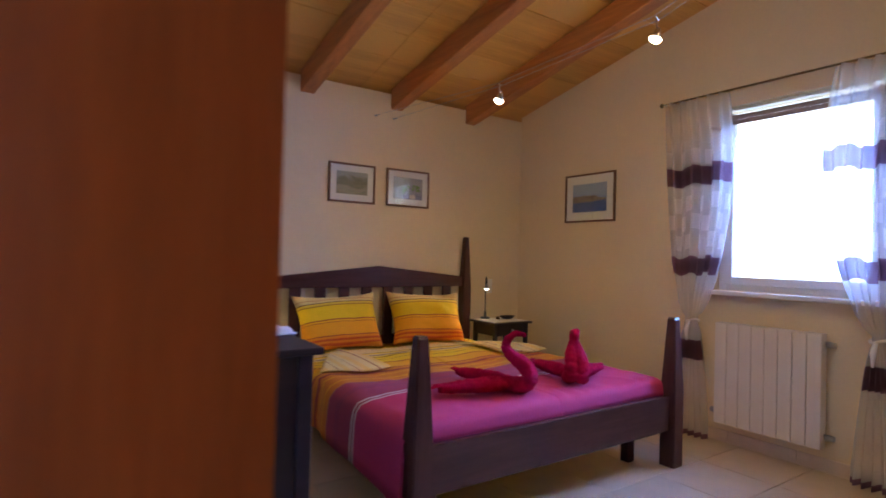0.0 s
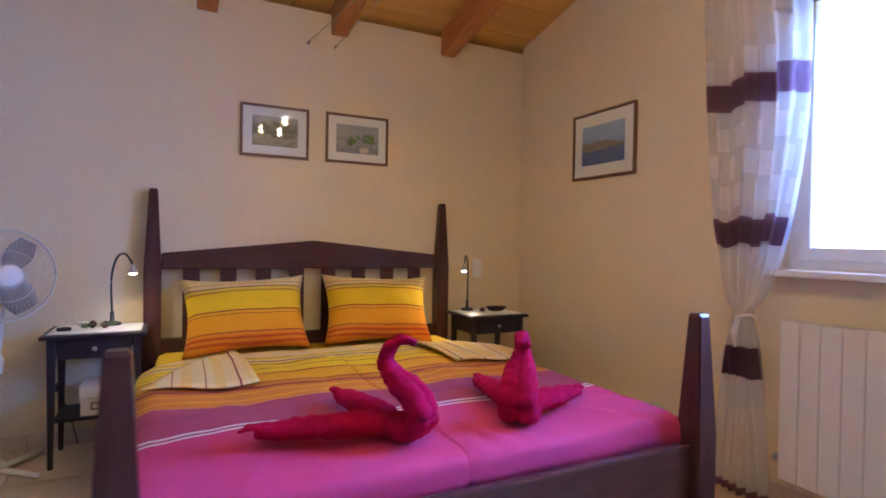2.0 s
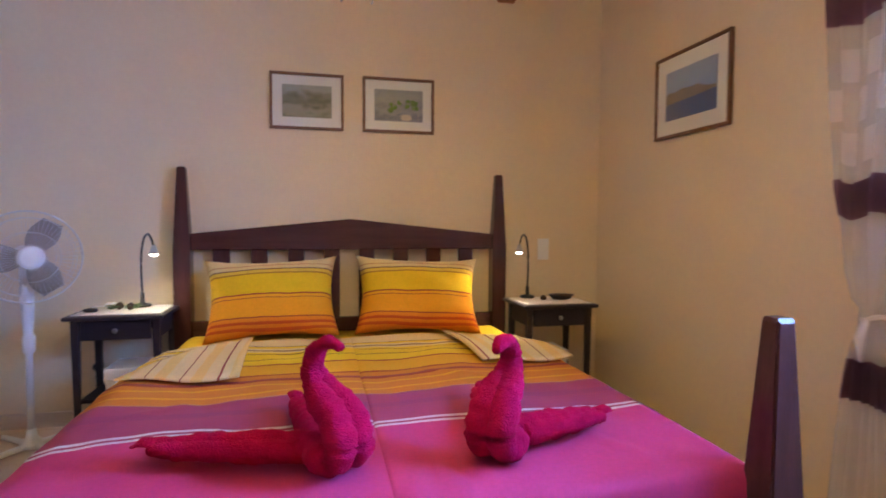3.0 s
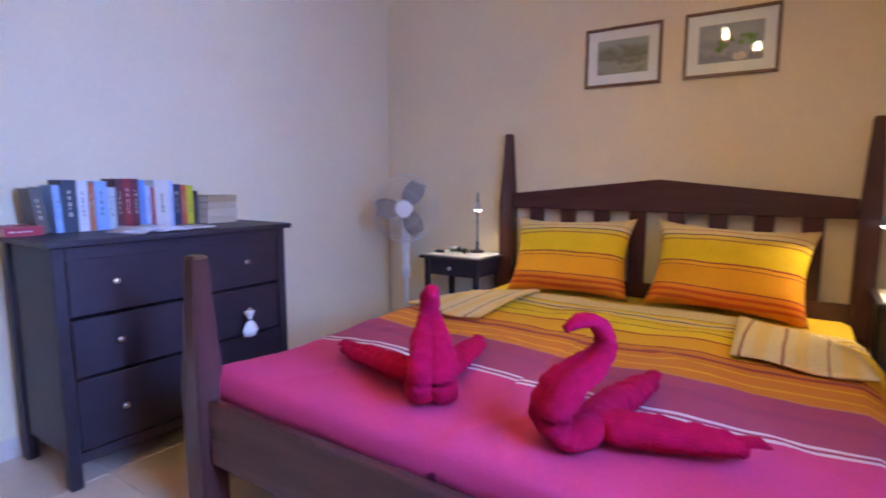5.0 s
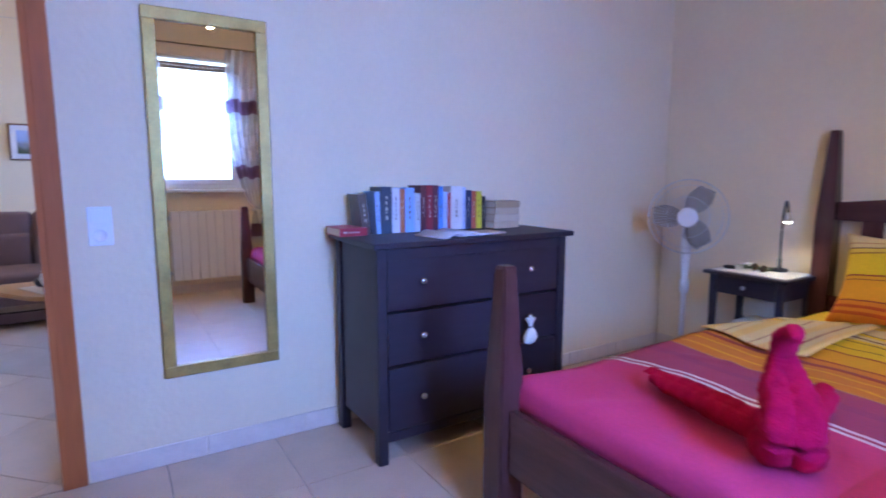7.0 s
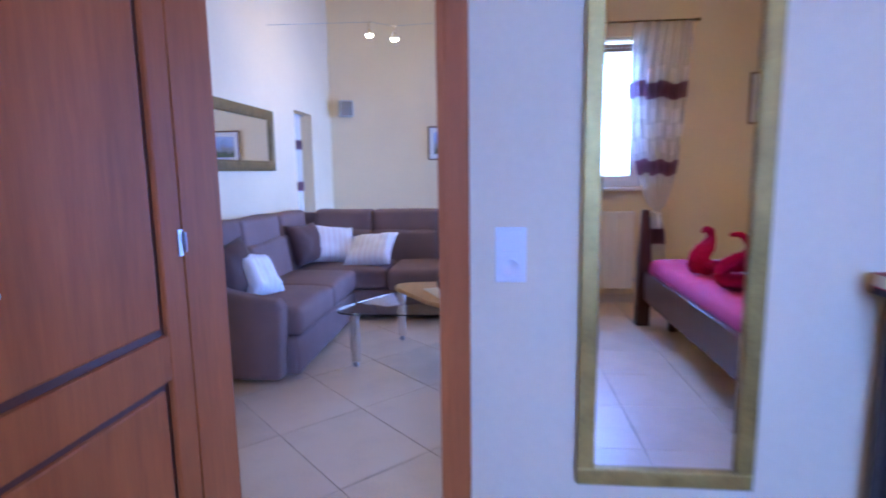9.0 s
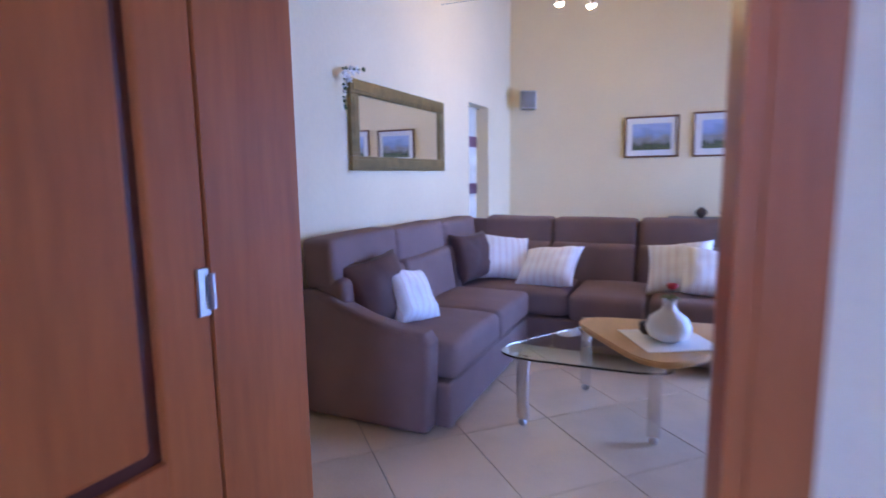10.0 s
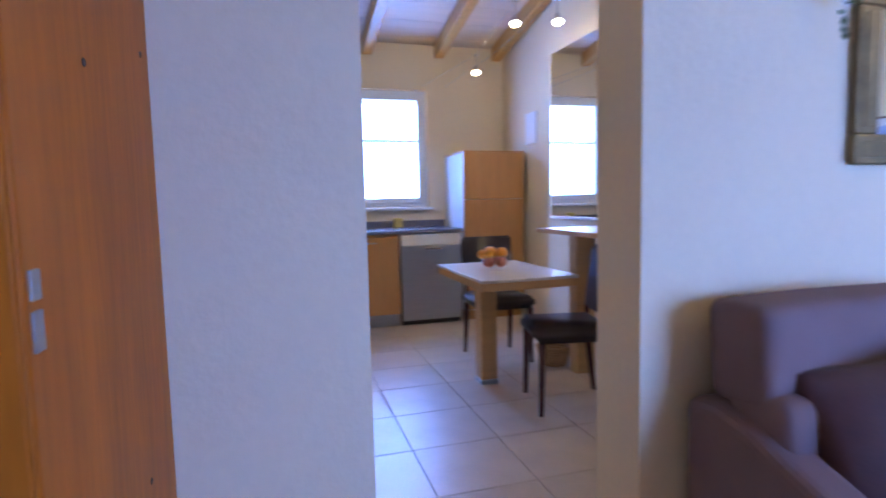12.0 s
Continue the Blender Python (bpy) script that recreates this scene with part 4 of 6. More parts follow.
def picture(at, rz, w, h, mat, label, border=0.055, bar=0.016, frame_mat=None, group="framed pictures on the bedroom walls", motif=()):
    """A framed, glazed picture; its back lies on the wall at y = 0, its face looks along -y."""
    t = thing("framed_picture", at, label, "picture", group, rz)
    bm = bmesh.new()
    for a, b, c, d in ((-w / 2, w / 2, 0, bar), (-w / 2, w / 2, h - bar, h), (-w / 2, -w / 2 + bar, bar, h - bar), (w / 2 - bar, w / 2, bar, h - bar)):
        bx(bm, a, b, -0.022, -0.001, c, d, 0.003)
    part("picture_frame", bm, frame_mat or FRAMEWOOD, t)
    box_part("mount", t, MAT, -w / 2 + bar, w / 2 - bar, -0.009, -0.004, bar, h - bar, 0)
    box_part("print", t, mat, -w / 2 + bar + border, w / 2 - bar - border, -0.0125, -0.010, bar + border, h - bar - border, 0)
    for name, look_of, outline in motif:
        bm = bmesh.new()
        prism(bm, [(-w / 2 + bar + border + u * (w - 2 * bar - 2 * border), bar + border + v * (h - 2 * bar - 2 * border)) for u, v in outline], -0.0132, -0.0126, "y")
        part(name, bm, look_of, t)
    g = box_part("pane", t, GLASS, -w / 2 + bar + 0.001, w / 2 - bar - 0.001, -0.017, -0.0145, bar + 0.001, h - bar - 0.001, 0)
    g.visible_shadow = False
    return t


GARDEN = picture_material("garden_print", [(0.10, 0.11, 0.06), (0.30, 0.29, 0.20), (0.34, 0.30, 0.24), (0.13, 0.14, 0.08), (0.22, 0.22, 0.17), (0.34, 0.35, 0.33)], 5, 1)
VINE = picture_material("vine_print", [(0.26, 0.26, 0.34), (0.17, 0.18, 0.24), (0.32, 0.32, 0.36), (0.24, 0.24, 0.28), (0.36, 0.35, 0.36), (0.30, 0.31, 0.36)], 9, 5)
SEA = picture_material("sea_print", [(0.20, 0.28, 0.50), (0.22, 0.31, 0.54), (0.24, 0.33, 0.56), (0.27, 0.36, 0.58), (0.30, 0.39, 0.60)], 2.2, 3)
FIELD = picture_material("field_print", [(0.10, 0.14, 0.05), (0.07, 0.09, 0.05), (0.30, 0.30, 0.30), (0.26, 0.36, 0.60), (0.40, 0.50, 0.75)], 4, 7)
def blot(cx, cy, rx, ry, n=9, seed=0):
    """An uneven round outline in shares of the print's width and height."""
    rnd = random.Random(seed)
    return [(cx + rx * rnd.uniform(0.75, 1.1) * math.cos(k * 2 * math.pi / n), cy + ry * rnd.uniform(0.75, 1.1) * math.sin(k * 2 * math.pi / n)) for k in range(n)]


INK_LEAF = material("printed_leaf_green", (0.13, 0.26, 0.03), 0.6, vary=0.4, scale=60, bump=0)
INK_STONE = material("printed_pale_stone", (0.62, 0.50, 0.42), 0.6, vary=0.15, scale=40, bump=0)
INK_LAND = material("printed_headland", (0.25, 0.20, 0.18), 0.6, vary=0.4, scale=30, bump=0)
INK_SEA = material("printed_deep_sea", (0.06, 0.11, 0.33), 0.6, vary=0.25, scale=25, bump=0)
rnd = random.Random(31)
VINE_MOTIF = [("printed_leaf", INK_LEAF, blot(cx + rnd.uniform(-0.11, 0.11), cy + rnd.uniform(-0.15, 0.15), rnd.uniform(0.03, 0.06), rnd.uniform(0.05, 0.09), 7, k)) for k, (cx, cy) in enumerate([(0.42, 0.46)] * 9 + [(0.76, 0.52)] * 9)] + [("printed_stone", INK_STONE, blot(0.66, 0.12, 0.12, 0.12, 14, 3))]
SEA_MOTIF = [("printed_sea", INK_SEA, [(0.0, 0.0), (1.0, 0.0), (1.0, 0.40), (0.6, 0.36), (0.0, 0.33)]), ("printed_headland", INK_LAND, [(0.0, 0.33), (0.6, 0.36), (1.0, 0.40), (0.98, 0.46), (0.80, 0.49), (0.66, 0.58), (0.5, 0.56), (0.34, 0.60), (0.2, 0.55), (0.08, 0.57), (0.0, 0.53)])]
picture((2.108, N - 0.001, 1.688), 0, 0.426, 0.33, GARDEN, "brown framed garden print with white mount above the bed")
picture((2.654, N - 0.001, 1.69), 0, 0.44, 0.332, VINE, "brown framed print of green vine leaves above the bed", motif=VINE_MOTIF)
picture((E - 0.001, 3.17, 1.60), -90, 0.565, 0.437, SEA, "brown framed print of a blue coast beside the window", 0.075, motif=SEA_MOTIF)

# ---- fan ----
fan = thing("pedestal_fan", (0.765, 3.80, 0), "white pedestal fan standing at rest in the corner", "fan", "", 33)
bm = bmesh.new()
for a in (0, 90):
    c, s = math.cos(radians(a + 20)), math.sin(radians(a + 20))
    tube(bm, [(-0.25 * c, -0.25 * s, 0.014), (0, 0, 0.02), (0.25 * c, 0.25 * s, 0.014)], [0.013, 0.017, 0.013], 8)
lathe(bm, [(0.05, 0.01), (0.05, 0.035), (0.026, 0.06), (0.02, 0.10)], 18)
part("base", bm, PLASTIC, fan, "", True)
bm = bmesh.new()
lathe(bm, [(0.016, 0.08), (0.016, 0.48), (0.027, 0.49), (0.03, 0.56), (0.02, 0.58), (0.026, 0.66), (0.032, 0.80), (0.028, 0.84)], 16)
part("pole", bm, PLASTIC, fan, "", True)
TURNED = Matrix.Rotation(math.pi / 2, 4, "X")
GRILLE = material("pale_grey_wire", (0.64, 0.62, 0.58), 0.4, vary=0.05, bump=0)
bm = bmesh.new()
lathe(bm, [(0.0, -0.12), (0.04, -0.115), (0.052, -0.07), (0.055, 0.0), (0.03, 0.02)], 20, (0, -0.02, 0.965), TURNED)
tube(bm, [(0, -0.0, 0.80), (0, 0.0, 0.95)], 0.03)
part("motor_housing", bm, PLASTIC, fan, "", True)
bm = bmesh.new()
for r, y in ((0.222, -0.075), (0.222, -0.083), (0.19, -0.115), (0.12, -0.135), (0.06, -0.142), (0.19, -0.045), (0.12, -0.03)):
    tube(bm, [(r * math.cos(k * math.pi / 20), y, 0.965 + r * math.sin(k * math.pi / 20)) for k in range(41)], 0.0016 if r < 0.22 else 0.004, 5)
for k in range(56):
    a = k * 2 * math.pi / 56
    c, s = math.cos(a), math.sin(a)
    tube(bm, [(0.05 * c, -0.143, 0.965 + 0.05 * s), (0.13 * c, -0.134, 0.965 + 0.13 * s), (0.20 * c, -0.108, 0.965 + 0.20 * s), (0.222 * c, -0.079, 0.965 + 0.222 * s), (0.19 * c, -0.045, 0.965 + 0.19 * s), (0.05 * c, -0.02, 0.965 + 0.05 * s)], 0.0008, 4)
part("grille", bm, GRILLE, fan, "round white wire guard", True)
BLADE = material("grey_translucent_blade", (0.30, 0.27, 0.22), 0.3, vary=0.1, bump=0)
for k in range(3):
    bm, rows = bmesh.new(), []
    for i in range(9):
        r = 0.03 + 0.165 * i / 8
        wid = 0.035 + 0.10 * math.sin(math.pi * min(1, (i + 1) / 8.5) * 0.8)
        rows.append([bm.verts.new(((-0.5 + j / 4) * wid + 0.02 * i / 8, -0.085 + (j - 2) * 0.011, r)) for j in range(5)])
    for a, b in zip(rows, rows[1:]):
        for j in range(4):
            bm.faces.new((a[j], a[j + 1], b[j + 1], b[j]))
    bl = part("blade", bm, BLADE, fan, "grey translucent blade", True)
    bl.matrix_basis = pose(0, 0, 0.965, 0, 120 * k + 25, 0)
    sol = bl.modifiers.new("thick", "SOLIDIFY")
    sol.thickness = 0.002
bm = bmesh.new()
lathe(bm, [(0.0, 0.152), (0.04, 0.150), (0.056, 0.142), (0.056, 0.136), (0.0, 0.134)], 28, (0, 0, 0.965), TURNED)
part("hub_cap", bm, WHITE, fan, "plain round white hub cap", True)
plug = thing("wall_plug", (0.97, N - 0.003, 0.33), "black plug in a wall socket with a thin cable", "plug")
bm = bmesh.new()
lathe(bm, [(0.024, 0), (0.024, 0.03), (0.014, 0.045), (0, 0.048)], 16, (0, 0, 0), TURNED)
part("plug_body", bm, BLACK, plug, "", True)
bm = bmesh.new()
tube(bm, smooth_curve([(0.0, -0.045, 0), (0.03, -0.07, -0.05), (0.06, -0.06, -0.14), (0.10, -0.05, -0.315)], 6), 0.003, 6)
part("cable", bm, BLACK, plug)
for x in (3.62,):
    sk = thing("wall_switch", (x, N - 0.001, 0.90), "white light switch on the wall above the nightstand", "switch")
    box_part("switch_plate", sk, PLASTIC, -0.04, 0.04, -0.010, 0, 0, 0.14, 0.004)
    box_part("rocker", sk, PLASTIC, -0.027, 0.027, -0.014, -0.009, 0.075, 0.13, 0.002)

# ---- dresser and books ----
dr = thing("chest_of_drawers", (W + 0.268, 2.17, 0), "black-brown chest with three wide drawers against the wall", "chest of drawers")
DW, DD, DH = 1.065, 0.52, 0.94
# own space: front looks along +x
box_part("top", dr, DRESSER, -DD / 2 + 0.002, DD / 2, -DW / 2, DW / 2, DH - 0.024, DH, 0.005)
for s in (-1, 1):
    for fx in (-1, 1):
        box_part("leg", dr, DRESSER, fx * (DD / 2 - 0.055) - 0.025, fx * (DD / 2 - 0.055) + 0.025, s * (DW / 2 - 0.045) - 0.022, s * (DW / 2 - 0.045) + 0.022, 0, DH - 0.0245, 0.004)
    box_part("side_panel", dr, DRESSER, -DD / 2 + 0.082, DD / 2 - 0.082, s * (DW / 2 - 0.045) - 0.010, s * (DW / 2 - 0.045) + 0.010, 0.12, DH - 0.025, 0.002)
box_part("back_panel", dr, DRESSER, -DD / 2 + 0.035, -DD / 2 + 0.045, -DW / 2 + 0.068, DW / 2 - 0.068, 0.12, DH - 0.025, 0)
box_part("top_rail", dr, DRESSER, DD / 2 - 0.05, DD / 2 - 0.033, -DW / 2 + 0.068, DW / 2 - 0.068, DH - 0.075, DH - 0.0245, 0.002)
box_part("bottom_rail", dr, DRESSER, DD / 2 - 0.05, DD / 2 - 0.033, -DW / 2 + 0.068, DW / 2 - 0.068, 0.095, 0.135, 0.002)
for a, b in ((0.655, 0.872), (0.424, 0.642), (0.14, 0.411)):
    d = box_part("drawer", dr, DRESSER, -DD / 2 + 0.06, DD / 2 - 0.036, -DW / 2 + 0.072, DW / 2 - 0.072, a, b, 0.003)
    for y in (-0.305, 0.275):
        bm = bmesh.new()
        lathe(bm, [(0.006, 0), (0.006, 0.012), (0.014, 0.018), (0.0155, 0.026), (0.010, 0.032), (0, 0.033)], 16, (DD / 2 - 0.037, y, (a + b) / 2 + (0.01 if a > 0.2 else 0.0)), Matrix.Rotation(math.pi / 2, 4, "Y"))
        part("knob", bm, CHROME, d, "small metal knob", True)

BOOKS = [(-0.5, 0.034, 0.175, (0.10, 0.075, 0.055), 7), (0, 0.022, 0.185, (0.30, 0.45, 0.72), 2), (0, 0.045, 0.205, (0.045, 0.06, 0.09), 0), (0, 0.034, 0.20, (0.72, 0.72, 0.76), 0), (0, 0.020, 0.195, (0.50, 0.16, 0.06), 0), (0, 0.042, 0.20, (0.30, 0.46, 0.80), 0), (0, 0.026, 0.175, (0.55, 0.60, 0.62), 0), (0, 0.026, 0.21, (0.11, 0.03, 0.035), 0), (0, 0.030, 0.21, (0.28, 0.025, 0.035), 0), (0, 0.024, 0.21, (0.12, 0.03, 0.04), 0), (0, 0.022, 0.205, (0.14, 0.32, 0.72), 0), (0, 0.020, 0.18, (0.50, 0.60, 0.80), 0), (0, 0.014, 0.175, (0.45, 0.05, 0.06), 0), (0, 0.058, 0.205, (0.74, 0.70, 0.66), 0), (0, 0.014, 0.20, (0.50, 0.58, 0.80), 0), (0, 0.030, 0.185, (0.03, 0.045, 0.10), 0), (0, 0.022, 0.182, (0.50, 0.10, 0.05), 0), (0, 0.028, 0.18, (0.62, 0.55, 0.03), 0), (0, 0.018, 0.155, (0.03, 0.02, 0.03), 0)]


def book(at, thick, high, deep, color, i, tilt=0.0, label="", lying=False):
    """A closed book standing on its foot, spine towards +x; thick along y."""
    t = thing("book", at, label, "book", "books on the chest of drawers")
    cov = material("book_cover", color, 0.4, vary=0.12, scale=20, fine=120, bump=0.05)
    bm = bmesh.new()
    bx(bm, -0.0035, 0.0, 0, thick, 0, high, 0.0012)
    for y in (0, thick - 0.0025):
        bx(bm, -deep, -0.0036, y, y + 0.0025, 0, high)
    part("cover", bm, cov, t)
    bm = bmesh.new()
    bx(bm, -deep + 0.004, -0.004, 0.0028, thick - 0.0028, 0.003, high - 0.003)
    part("page_block", bm, PAPER, t)
    bars = bmesh.new()
    rnd = random.Random(i)
    z = high * 0.3
    while z < high * 0.75:
        step = rnd.uniform(0.012, 0.03)
        bx(bars, 0.0002, 0.0007, thick * 0.42, thick * rnd.uniform(0.5, 0.58), z, z + step * 0.6)
        z += step
    dark = sum(color) > 1.0
    if not 40 <= i < 60:
        part("spine_lettering", bars, BRONZE if dark else PAPER, t, "unreadable spine lettering")
    if lying:
        t.matrix_basis = pose(*at, *lying)
    elif tilt:
        t.matrix_basis = pose(*at, tilt, 0, 0)
    return t


y = 1.738
NAMES = {0: "brown", 1: "light blue", 2: "navy", 3: "white", 4: "rust brown", 5: "blue", 6: "grey", 7: "dark maroon", 8: "dark red", 9: "dark maroon", 10: "blue", 11: "pale blue", 12: "red", 13: "white", 14: "pale blue", 15: "dark blue", 16: "orange red", 17: "yellow", 18: "black"}
for i, (_, thick, high, color, tilt) in enumerate(BOOKS):
    if i == 1:
        y += 0.022
    thick, high = thick * 1.18, high * 1.04
    book((W + 0.19, y, 0.941), thick, high, 0.125, color, i, tilt, NAMES[i] + " book standing in a row on the chest")
    y += thick + 0.0015
z = 0.941
LYING = Matrix(((1, 0, 0, 0), (0, 0, -1, 0), (0, 1, 0, 0), (0, 0, 0, 1)))
for i, (th, c) in enumerate(((0.034, (0.56, 0.42, 0.27)), (0.034, (0.60, 0.47, 0.32)), (0.032, (0.54, 0.40, 0.25)), (0.034, (0.44, 0.30, 0.15)))):
    b = book((0, 0, 0), th, 0.165 - 0.004 * i, 0.11, c, 40 + i, 0, "paperback lying in a stack on the chest", (0, 0, 0))
    b.matrix_basis = Matrix.Translation((W + 0.245 + 0.006 * (i % 2), y + 0.175, z)) @ LYING @ Matrix.Rotation(0.03 * (-1) ** i, 4, "Y")
    z += th + 0.001
redbook = book((W + 0.33, 1.68, 0.941), 0.036, 0.13, 0.17, (0.36, 0.015, 0.03), 60, 0, "thick red book lying flat on the chest", (0, 0, 0))
redbook.matrix_basis = Matrix.Translation((W + 0.22, 1.745, 0.941)) @ LYING


def magazine(at, rz, color, label, w=0.21, h=0.28, open_=False):
    t = thing("magazine", at, label, "magazine", "magazines on the chest of drawers", rz)
    cov = material("magazine_paper", color, 0.35, vary=0.2, scale=9, fine=60, bump=0.02)
    for s in ((-1, 1) if open_ else (1,)):
        bm, rows = bmesh.new(), []
        for j in range(2):
            rows.append([bm.verts.new((s * w * i / 10, h * (j - 0.5), 0.004 + (0.016 * math.sin(math.pi * min(1, i / 8)) if open_ else 0.004))) for i in range(11)])
        for i in range(10):
            bm.faces.new((rows[0][i], rows[0][i + 1], rows[1][i + 1], rows[1][i]))
        pg = part("leaf", bm, cov, t, "", True)
        sol = pg.modifiers.new("thick", "SOLIDIFY")
        sol.thickness, sol.offset = 0.006, 0
    return t


magazine((W + 0.42, 2.05, 0.943), 100, (0.72, 0.70, 0.70), "pale magazine lying open on the chest", 0.12, 0.2, True)
magazine((W + 0.38, 2.16, 0.943), 4, (0.74, 0.73, 0.74), "pale brochure lying flat on the chest", 0.13, 0.27)
sachet = thing("lavender_sachet", (W + 0.53, 2.425, 0.515), "small white checked sachet hanging on a drawer knob", "sachet")
bm = bmesh.new()
lathe(bm, [(0.0, -0.085), (0.03, -0.075), (0.037, -0.05), (0.026, -0.02), (0.008, -0.002), (0.012, 0.012), (0.03, 0.04), (0.024, 0.042), (0.006, 0.016), (0, 0.014)], 18, (0.012, 0, -0.012))
for v in bm.verts:
    v.co.x = max(v.co.x * 0.6 + 0.004, -0.012)
    v.co.y += noise.noise(v.co * 40) * 0.008
part("bag", bm, CLOTH, sachet, "", True)
bm = bmesh.new()
tube(bm, [(0.008, -0.012, -0.014), (0.02, 0.0, -0.012), (0.008, 0.012, -0.014), (-0.002, 0, -0.012), (0.008, -0.012, -0.014)], 0.003, 6)
tube(bm, [(0.008, 0, -0.012), (0.0, 0, 0.02), (-0.012, 0, 0.028)], 0.0015, 5)
part("ribbon", bm, BLACK, sachet, "dark ribbon")

# ---- wall mirror, switches ----
mirror = thing("wall_mirror", (W, 1.156, 0.375), "tall wall mirror in a brushed brass-coloured frame", "mirror")
bm = bmesh.new()
fw, fh, ft = 0.465, 1.467, 0.048
for a, b, c, d in ((-fw / 2, fw / 2, 0, ft), (-fw / 2, fw / 2, fh - ft, fh), (-fw / 2, -fw / 2 + ft, ft, fh - ft), (fw / 2 - ft, fw / 2, ft, fh - ft)):
    bx(bm, 0.001, 0.026, a, b, c, d, 0.004)
part("mirror_frame", bm, GILT, mirror)
bm = bmesh.new()
bx(bm, 0.002, 0.012, -fw / 2 + ft + 0.0005, fw / 2 - ft - 0.0005, ft + 0.0005, fh - ft - 0.0005)
part("mirror_glass", bm, MIRROR, mirror)
sw = thing("light_switch", (W, 0.743, 0.938), "white double light switch and socket beside the doorway", "switch")
box_part("switch_plate", sw, PLASTIC, 0, 0.010, -0.041, 0.041, 0, 0.148, 0.004)
box_part("rocker", sw, PLASTIC, 0.009, 0.014, -0.027, 0.027, 0.083, 0.138, 0.002)
bm = bmesh.new()
lathe(bm, [(0.026, 0.002), (0.026, 0.005), (0.021, 0.005), (0.019, -0.004), (0, -0.004)], 24, (0.009, 0, 0.04), Matrix.Rotation(math.pi / 2, 4, "Y"))
part("socket", bm, PLASTIC, sw, "", True)
spk = thing("wall_box", (W, 1.50, 1.985), "small dark grey box mounted on the wall", "wall box")
box_part("body", spk, BLACK, 0, 0.05, -0.05, 0.05, 0, 0.13, 0.006)
bm = bmesh.new()
tube(bm, [(0.012, -0.12 - 0.085 * math.cos(k * math.pi / 14), 0.04 - 0.085 * math.sin(k * math.pi / 14)) for k in range(15)], 0.004, 6)
part("cable", bm, PLASTIC, spk, "loop of white cable")

# ---- radiator ----
rad = thing("radiator", (3.965, 1.615, 0.155), "white enamelled panel radiator under the window", "radiator")
for i in range(8):
    bm = bmesh.new()
    y = -0.328 + 0.082 * i
    bx(bm, -0.06, 0.02, y + 0.0008, y + 0.0812, 0, 0.695, 0.005)
    part("radiator_section", bm, RADIATOR, rad)
bm = bmesh.new()
bx(bm, -0.025, 0.035, -0.332, 0.332, 0.04, 0.075, 0.004)
bx(bm, -0.025, 0.035, -0.332, 0.332, 0.61, 0.645, 0.004)
part("header_pipe", bm, RADIATOR, rad)
for y, z in ((-0.352, 0.63), (0.352, 0.07), (-0.35, 0.07)):
    bm = bmesh.new()
    lathe(bm, [(0.018, -0.025), (0.02, 0), (0.016, 0.03)], 12, (0, y, z), Matrix.Rotation(math.pi / 2, 4, "X"))
    tube(bm, [(0, y, z), (0.048, y, z)], 0.008, 8)
    part("valve", bm, STEEL, rad, "metal valve", True)

# ---- curtains ----
rod = thing("curtain_rod", (3.93, 1.56, 2.47), "thin dark metal curtain rod above the window", "curtain rod")
bm = bmesh.new()
tube(bm, [(0, -0.84, 0), (0, 0.84, 0)], 0.007, 10)
part("rod", bm, BRONZE, rod, "", True)
for y in (-0.85, 0.85):
    bm = bmesh.new()
    bmesh.ops.create_uvsphere(bm, u_segments=14, v_segments=8, radius=0.016, matrix=Matrix.Translation((0, y, 0)))
    part("finial", bm, BRONZE, rod, "", True)
for y in (-0.78, 0.78):
    bm = bmesh.new()
    tube(bm, [(0, y, 0), (0.083, y, 0)], 0.006, 8)
    lathe(bm, [(0.018, 0), (0.018, 0.006)], 14, (0.079, y, 0), Matrix.Rotation(math.pi / 2, 4, "Y"))
    part("bracket", bm, BRONZE, rod)
VOILE = sheer("white_voile_squares", (0.97, 0.97, 0.98), 0.48)
DARKBAND = sheer("dark_brown_band_cloth", (0.24, 0.13, 0.19), 0.05)
PALEBAND = sheer("pale_woven_square", (0.86, 0.85, 0.86), 0.26)


